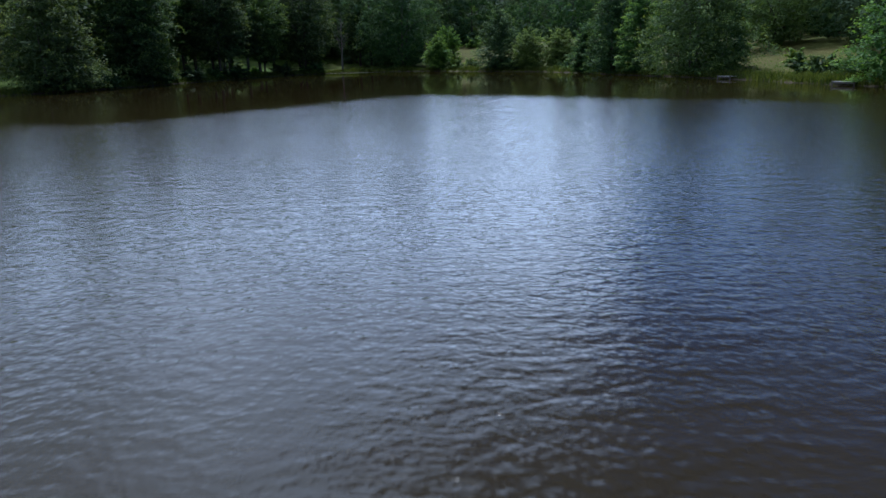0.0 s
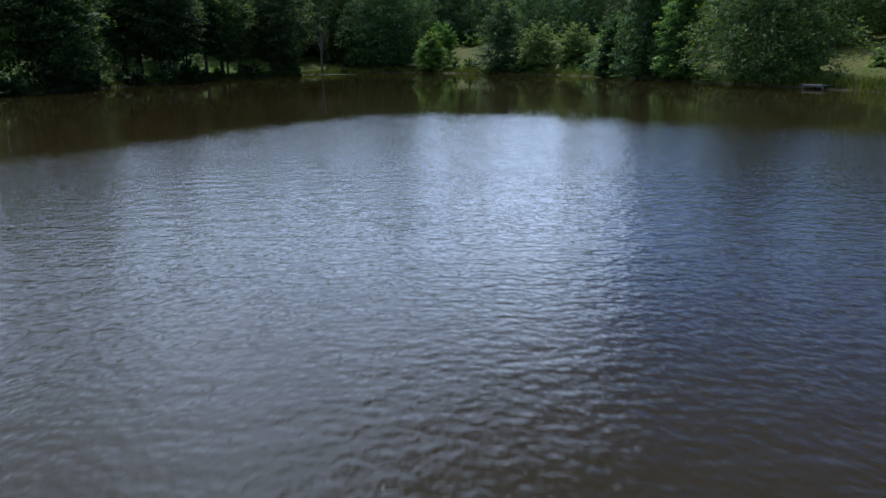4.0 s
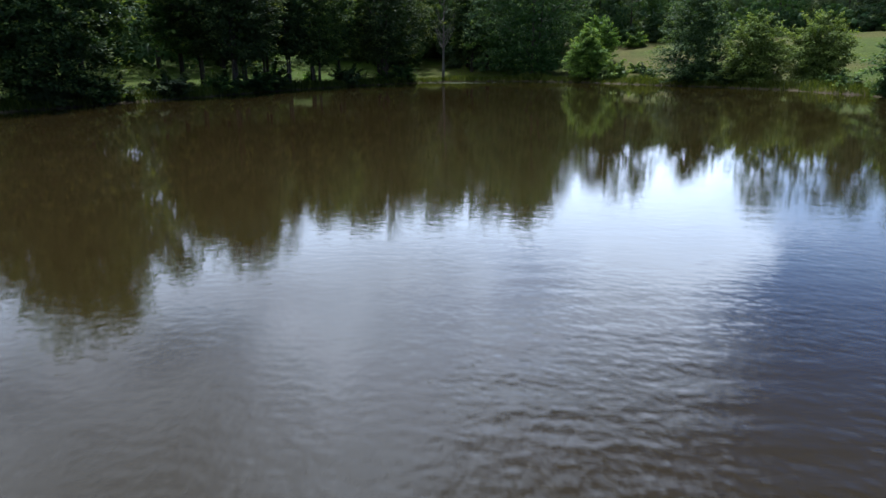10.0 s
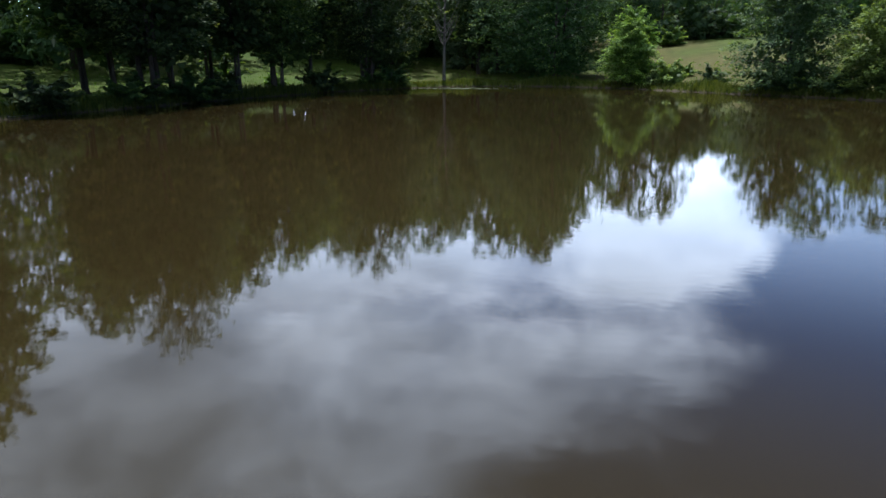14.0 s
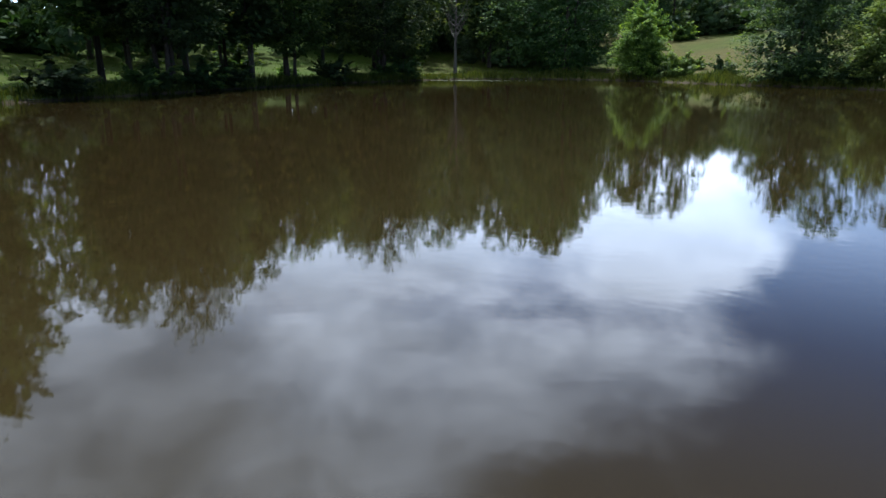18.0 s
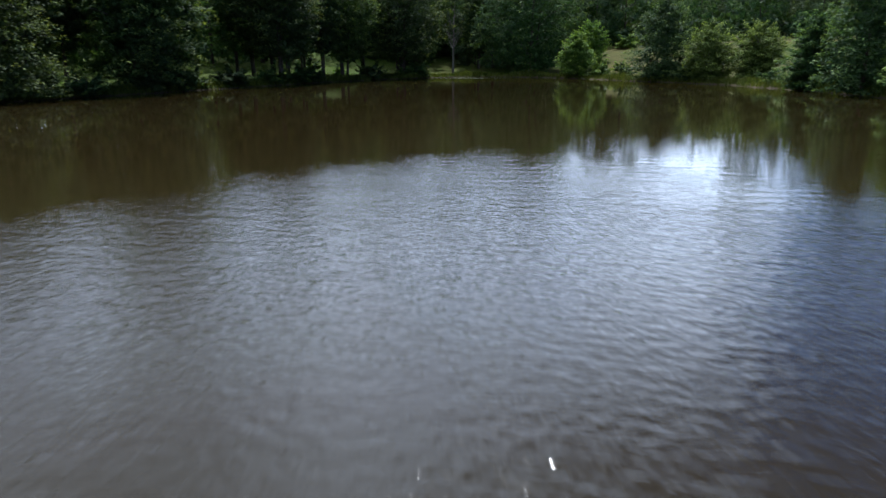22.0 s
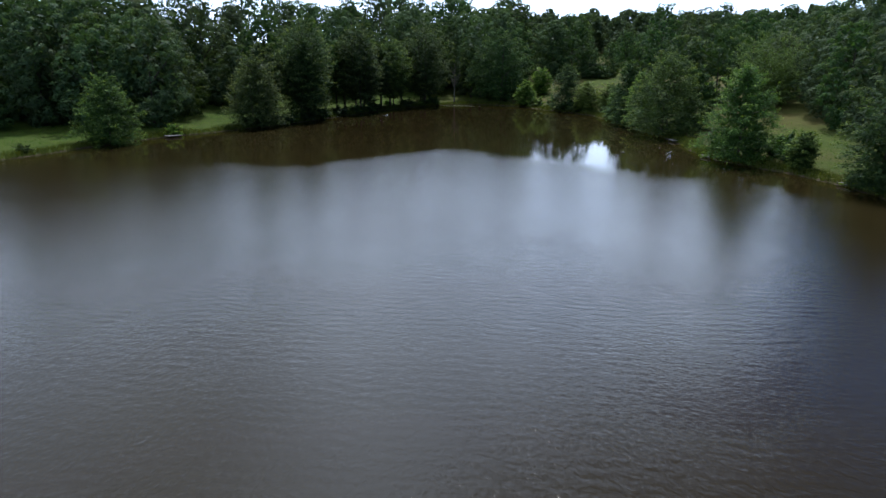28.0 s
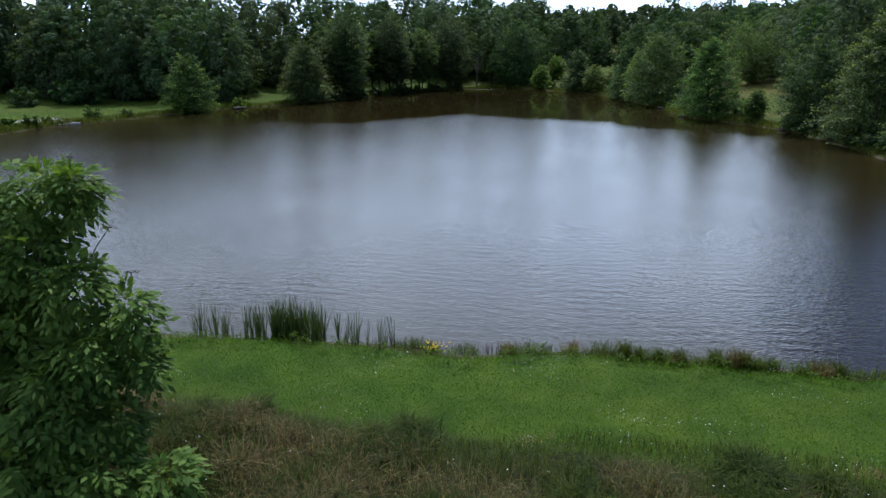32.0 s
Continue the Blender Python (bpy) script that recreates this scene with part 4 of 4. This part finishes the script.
rng = np.random.default_rng(41)
xy, z = scatter(rng, 56000, 6, 46, -52, -42, 0.4, 7.4)
tagged(part_np("lawn_grass", *blades(rng, xy, z - 0.01, 0.075, 0.028, 0.9), GRASS), "short mown bright green grass on the near bank", "grass", kind="stuff")
xy, z = scatter(rng, 26000, 2, 54, -49, -40, 0.05, 1.3)
xs = rng.uniform(18.5, 46, 5200)
lush = np.array([noise.noise((v * 0.7, 0.0, 9.0)) for v in xs])
xs = xs[lush > -0.15]
fy = np.interp(xs, [18, 27, 36, 46], [-44.7, -43.75, -43.3, -41.0]) + rng.normal(0.0, 0.22, len(xs))
fxy = np.column_stack([xs, fy])
tagged(part_np("bank_sedge", *blades(rng, fxy, height(fxy) - 0.03, 0.36 + 0.7 * np.clip(lush[lush > -0.15] + 0.15, 0, 0.6), 0.02, 0.7), SEDGE), "dark sedge hanging over the water's edge", "sedge", kind="stuff")
tagged(part_np("bank_grass", *blades(rng, xy, z - 0.02, 0.12 + 0.2 * rng.uniform(0, 1, len(xy)) ** 2, 0.022, 0.7), GRASS), "longer green grass along the water's edge", "grass", kind="stuff")

# broad-leaved herbs in clumps along the water's edge and at the foot of the reeds
hxy, hz = scatter(rng, 15000, 4, 50, -49, -40, 0.0, 1.7)
den = np.array([noise.noise((p[0] * 0.9, p[1] * 1.2, 3.0)) for p in hxy])
inside = (den > -0.02) | ((hxy[:, 0] > 10.2) & (hxy[:, 0] < 12.4) & (den > -0.2))
hxy, hz, den = hxy[inside], hz[inside], den[inside]
pieces = []
for q in range(4):
    n = len(hxy)
    a = rng.uniform(0, 6.28, n)
    way = np.column_stack([np.cos(a), np.sin(a), rng.uniform(-0.1, 0.8, n)])
    c = np.column_stack([hxy, hz + rng.uniform(0.03, 0.12, n) + np.clip(den + 0.15, 0.03, 0.5) * rng.uniform(0.2, 0.8, n)]) + way * 0.04
    pieces.append(leaves(rng, c, way, np.array([[0, 0, 1.0]]) + rng.normal(0, 0.4, (n, 3)), rng.uniform(0.06, 0.13, n), rng.uniform(0.03, 0.06, n)))
tagged(part_np("bank_herbs", *joined(pieces), HERB), "clumps of low leafy herbs along the water's edge", "herbs", kind="stuff")

xy, z = scatter(rng, 60000, 4, 46, -62, -50, 6.4, 16)
den = np.array([noise.noise((p[0] * 0.45, p[1] * 0.6, 7.0)) for p in xy])
near = xy[:, 1] > -52.4
dry = den > np.interp(xy[:, 0], [18, 25, 31], [0.06, 0.10, 0.30])
tagged(part_np("rough_grass", *blades(rng, xy[~dry], z[~dry] - 0.02, np.where(near[~dry], 0.34, 0.74), 0.018, 0.75), SEDGE), "rough uncut green grass behind the lawn", "grass", kind="stuff")
tagged(part_np("dry_grass", *blades(rng, xy[dry], z[dry] - 0.02, np.where(near[dry], 0.36, 0.86), 0.015, 1.0), STRAW), "bleached dry grass leaning behind the lawn", "grass", kind="stuff")
xy, z = scatter(rng, 16000, -2, 46, -62, -50.6, 6.9, 16)
den = np.array([noise.noise((p[0] * 0.5, p[1] * 0.5, 17.0)) for p in xy])
xy, z = xy[den > -0.12], z[den > -0.12]
pieces = []
for q in range(7):
    n = len(xy)
    a = rng.uniform(0, 6.28, n)
    hgt = rng.uniform(0.15, 0.85, n)
    way = np.column_stack([np.cos(a), np.sin(a), rng.uniform(-0.2, 0.9, n)])
    c = np.column_stack([xy, z + hgt]) + way * np.array([0.07, 0.07, 0.03])
    pieces.append(leaves(rng, c, way, np.array([[0, 0, 1.0]]) + rng.normal(0, 0.3, (n, 3)), rng.uniform(0.05, 0.13, n), rng.uniform(0.014, 0.032, n)))
tagged(part_np("weeds", *joined(pieces), WEED), "grey green leafy weeds in the uncut strip", "weeds", kind="stuff")

xy, z = scatter(rng, 9000, 2, 52, -52, -43, 0.4, 7.2)
den = np.array([noise.noise((p[0] * 0.35, p[1] * 0.7, 27.0)) for p in xy])
thick = den + 0.25 * np.clip(1.0 - shore_distance(xy) / 2.2, 0, 1)
xy, z = xy[thick > 0.22], z[thick > 0.22]
n = len(xy)
up = np.tile(np.array([[0, 0, 1.0]]), (n, 1))
pieces = []
for a in (0.0, 1.57):
    pieces.append(leaves(rng, np.column_stack([xy, z + 0.11]), np.tile(np.array([[math.cos(a), math.sin(a), 0.15]]), (n, 1)), up, rng.uniform(0.018, 0.03, n), 0.02))
tagged(part_np("clover_flowers", *joined(pieces), FLOWER_W), "white clover flowers dotted through the lawn", "flowers", kind="stuff")
xy, z = scatter(rng, 260, -2, 50, -60, -51, 7.4, 15)
n = len(xy)
up = np.tile(np.array([[0, 0, 1.0]]), (n, 1))
tagged(part_np("weed_flowers", *leaves(rng, np.column_stack([xy, z + rng.uniform(0.4, 0.85, n)]), rng.normal(0, 1, (n, 3)), up, 0.045, 0.04), FLOWER_W), "small whitish seed heads among the weeds", "flowers", kind="stuff")

xs = rng.uniform(17.5, 27.5, 420)
sxy = np.column_stack([xs, np.interp(xs, [17, 20.8, 27.5], [-44.6, -44.3, -43.3]) + rng.normal(0, 0.2, len(xs))])
tagged(part_np("dead_stalks", *blades(rng, sxy, np.full(len(xs), -0.1), 0.42, 0.02, 0.25), STALK), "thin brown dead reed stalks in the shallows", "reeds", kind="stuff")

# fringe of tall grass and rush round the rest of the pond
pick = LOOP[:, 1] > 5
P, O, T = LOOP[pick], outward[pick], tangent[pick]
k = rng.integers(0, len(P), 40000)
xy = P[k] + O[k] * (rng.beta(1.2, 2.4, len(k)) * 3.6 - 0.35)[:, None] + T[k] * rng.uniform(-1.6, 1.6, len(k))[:, None]
z = np.maximum(height(xy), -0.05)
lush = np.array([noise.noise((p[0] * 0.16, p[1] * 0.16, 4.0)) for p in xy])
tall = 0.5 + 0.75 * np.clip(lush + 0.4, 0, 1)
tagged(part_np("shore_grass", *blades(rng, xy, z - 0.03, tall, 0.055, 0.5), SEDGE), "tall grass and rushes fringing the pond", "grass", kind="stuff")
xy, z = scatter(rng, 60000, -95, 75, 10, 205, 2.0, 26)
tagged(part_np("meadow_grass", *blades(rng, xy, z - 0.02, 0.34, 0.06, 0.8), GRASS), "uncut meadow grass behind the banks", "grass", kind="stuff")


def cattail(seed, tall, head):
    """A cattail with its strap leaves, and its brown head on a stem."""
    rng = np.random.default_rng(seed)
    root = tagged(new("cattail"), "tall dark green cattail rising from the shallows", "cattail", "cattails at the near bank")
    for q in range(7):
        a, hgt = q * 0.9 + rng.uniform(-0.4, 0.4), tall * rng.uniform(0.55, 1.08)
        lean = rng.uniform(0.02, 0.26)
        t = np.linspace(0, 1, 5)
        mid = np.column_stack([math.cos(a) * (0.03 + lean * hgt * t ** 2), math.sin(a) * (0.03 + lean * hgt * t ** 2), hgt * t])
        w = 0.012 * np.array([1, 1, 1, 0.85, 0.1])
        side = np.array([-math.sin(a + 0.5), math.cos(a + 0.5), 0])
        V = np.concatenate([mid - side * w[:, None], mid + side * w[:, None]])
        F = np.array([[i, i + 5, i + 6, i + 1] for i in range(4)])
        part_np("leaf", V, F, REED, root)
    if head:
        stem = part_np("stem", *tube(np.array([[0, 0, 0], [0.01, 0, tall * 0.5], [0.02, 0.01, tall * 1.02]]), [0.009, 0.007, 0.004], 5), REED, root)
        part_np("seed_head", *tube(np.array([[0.016, 0.006, tall * 0.80], [0.017, 0.007, tall * 0.81], [0.018, 0.008, tall * 0.92], [0.018, 0.008, tall * 0.93]]), [0.004, 0.016, 0.016, 0.004], 8), HEAD, stem, "dark brown velvety seed head", smooth=True)
    return root


kinds = [cattail(1, 2.0, False), cattail(2, 1.85, True), cattail(3, 2.15, False)]
rows = [[], [], []]
for n in range(105):
    rows[int(rng.choice([0, 0, 1, 2, 2]))].append((14.35 + 1.45 * rng.uniform(-1, 1) * rng.uniform(0.5, 1), rng.normal(-44.75, 0.32), rng.uniform(0.62, 1.08)))
for n in range(16):
    rows[int(rng.integers(0, 3))].append((rng.uniform(12.5, 13.0), rng.normal(-45.0, 0.3), rng.uniform(0.75, 0.9)))
for n in range(20):
    rows[int(rng.choice([0, 2]))].append((rng.uniform(10.0, 12.2), rng.normal(-45.3, 0.35), rng.uniform(0.55, 0.95)))
for n in range(20):
    rows[1 if n % 2 else 0].append((rng.uniform(16.1, 18.7), rng.normal(-44.8, 0.25), rng.uniform(0.5, 0.92)))
for ob, rr in zip(kinds, rows):
    for n, (x, y, s) in enumerate(rr):
        m = pose(x, y, min(ground_z(x, y), 0.3) - 0.1, rng.normal(0, 4), rng.normal(0, 4), rng.uniform(0, 360)) @ Matrix.Diagonal((s, s, s, 1))
        c = ob if n == 0 else copy_thing(ob, m)
        c.matrix_basis = m


def tussock(seed, mat, label):
    rng = np.random.default_rng(seed)
    n = 260
    r = np.abs(rng.normal(0, 0.16, n))
    a = rng.uniform(0, 6.28, n)
    xy = np.column_stack([np.cos(a) * r, np.sin(a) * r])
    V, F = blades(rng, xy, np.zeros(n), 0.62, 0.016, 0.75)
    return tagged(part_np("sedge_tussock", V, F, mat), label, "sedge", "sedge tussocks at the near bank")


for ob, xs in ((tussock(5, SEDGE, "dark green sedge tussock at the water's edge"), [27.1, 27.6, 28.3, 29.0, 30.2, 30.6, 31.1, 31.5, 32.0, 33.0, 34.2]), (tussock(6, STRAW, "brown dying sedge tussock at the water's edge"), [22.9, 25.2, 28.8, 30.9, 31.8, 33.6])):
    for n, x in enumerate(xs):
        y = -43.95 + 0.035 * (x - 27) + rng.uniform(-0.2, 0.2)
        s = rng.uniform(0.75, 1.25)
        m = pose(x, y, ground_z(x, y) - 0.03, 0, 0, rng.uniform(0, 360)) @ Matrix.Diagonal((s, s, s * rng.uniform(0.8, 1.2), 1))
        c = ob if n == 0 else copy_thing(ob, m)
        c.matrix_basis = m

rough = [tagged(tussock(7, SEDGE, "arching green grass tussock in the uncut strip"), group="grass tussocks in the uncut strip"), tagged(tussock(8, STRAW, "bleached straw-coloured grass tussock in the uncut strip"), group="grass tussocks in the uncut strip"), tagged(tussock(9, WEED, "dark green weedy tussock in the uncut strip"), group="grass tussocks in the uncut strip")]
for ob in rough:
    ob.name = "grass_tussock"
for n in range(150):
    x, y = rng.uniform(8, 42), rng.uniform(-58, -51.2)
    ob = rough[n] if n < 3 else rough[(0, 1, 0, 1, 2, 1)[n % 6] if x < 25 else (0, 2, 0)[n % 3]]
    s = rng.uniform(0.7, 1.35)
    m = pose(x, y, ground_z(x, y) - 0.03, 0, 0, rng.uniform(0, 360)) @ Matrix.Diagonal((s * 1.75, s * 1.75, s * 0.8, 1))
    c = ob if n < 3 else copy_thing(ob, m)
    c.matrix_basis = m

root = tagged(new("ragwort"), "clump of yellow-flowered ragwort on the bank", "flower")
root.matrix_world = pose(20.2, -45.0, ground_z(20.2, -45.0))
xy = rng.normal(0, 0.22, (70, 2))
part_np("stalks", *blades(rng, xy, np.zeros(70), 0.5, 0.02, 0.3), WEED, root)
pts = np.column_stack([rng.normal(0, 0.24, (60, 2)), rng.uniform(0.3, 0.5, 60)])
a = np.linspace(0, 2 * math.pi, 7)[:-1]
daisy = np.concatenate([np.array([[0, 0, 0.012]]), np.column_stack([0.026 * np.cos(a), 0.026 * np.sin(a), 0 * a])])
head = mesh_of("flower_head", daisy, np.array([[0, 1 + k, 1 + (k + 1) % 6] for k in range(6)]), FLOWER_Y)
for q in pts:
    ob = new("flower_head", head)
    ob.parent = root
    ob.matrix_basis = pose(*q, rng.uniform(-25, 25), rng.uniform(-25, 25), rng.uniform(0, 60))

# floating leaves by the bare tree
n = 90
xy = np.column_stack([rng.normal(-20.5, 2.6, n), rng.normal(161.0, 0.8, n)])
a = np.linspace(0, 2 * math.pi, 8, endpoint=False)
r = rng.uniform(0.12, 0.3, n)
V = np.stack([np.column_stack([xy[:, 0] + r * math.cos(t), xy[:, 1] + r * math.sin(t), np.full(n, 0.012) + 0.004 * math.sin(3 * t)]) for t in a], 1).reshape(-1, 3)
tagged(part_np("floating_leaves", V, np.arange(8 * n).reshape(-1, 8), LILY), "mat of floating pondweed leaves by the bank", "pondweed", kind="stuff")


# ---- fishing platforms ----
def platform(x, y, turn, wide, deep, planks, label, mat=None, rise=0.34):
    root = tagged(new("fishing_platform"), label, "platform", "fishing platforms round the pond")
    root.matrix_world = pose(x, y, 0, 0, 0, turn)
    step_w = wide / planks
    me = None
    for k in range(planks):
        if me is None:
            bm = bmesh.new()
            bmesh.ops.create_cube(bm, size=1.0)
            bmesh.ops.scale(bm, verts=bm.verts, vec=(step_w - 0.012, deep, 0.045))
            bmesh.ops.bevel(bm, geom=bm.edges[:], offset=0.006, segments=1, affect="EDGES")
            ob = part("plank", bm, mat or PLANK, root)
            me = ob.data
        else:
            ob = new("plank", me)
            ob.parent = root
        ob.matrix_basis = pose(-wide / 2 + (k + 0.5) * step_w, random.uniform(-0.015, 0.015), rise, 0, random.uniform(-0.5, 0.5), random.uniform(-0.3, 0.3))
    for s in (-1, 1):
        bm = bmesh.new()
        bmesh.ops.create_cube(bm, size=1.0)
        bmesh.ops.scale(bm, verts=bm.verts, vec=(wide, 0.07, 0.15))
        ob = part("beam", bm, POST, root)
        ob.matrix_basis = pose(0, s * (deep / 2 - 0.12), rise - 0.10)
        for e in (-1, 1):
            v, f = tube(np.array([[0, 0, -1.1], [0, 0, rise + 0.02], [0, 0, rise + 0.10], [0, 0, rise + 0.11]]), [0.07, 0.065, 0.06, 0.01], 8)
            ob = part_np("post", v, f, POST, root, smooth=True)
            ob.matrix_basis = pose(e * (wide / 2 + 0.05), s * (deep / 2 - 0.05), 0)
    return root


slip = tagged(new("slipway"), "pale grey concrete slipway sloping into the pond", "slipway")
slip.matrix_world = pose(-65.6, 27.2, 0, 0, 0, 70)
for k in range(4):
    bm = bmesh.new()
    bmesh.ops.create_cube(bm, size=1.0)
    for v in bm.verts:
        back = v.co.y > 0
        v.co = Vector((v.co.x * 2.08, 7.5 if back else -0.6, (0.78 if back else 0.30) if v.co.z > 0 else -0.5))
    bmesh.ops.bevel(bm, geom=bm.edges[:], offset=0.02, segments=1, affect="EDGES")
    ob = part("slab", bm, CONCRETE, slip)
    ob.matrix_basis = pose(-3.15 + 2.1 * k, 0, 0.006 * (k % 2))
platform(-56.0, 69.2, 62, 2.6, 1.6, 17, "small pale plank fishing platform on the bank")
platform(-42.6, 117.0, 78, 1.3, 1.0, 9, "small weathered fishing platform below the alders", None, 0.12)
platform(33.6, 83.0, -78, 2.4, 1.5, 16, "small pale plank fishing platform on the bank")
platform(36.6, 63.8, -64, 2.0, 1.4, 13, "small pale plank fishing platform beside an alder")
platform(49.2, 42.6, -66, 2.4, 1.5, 16, "small pale plank fishing platform under the trees")
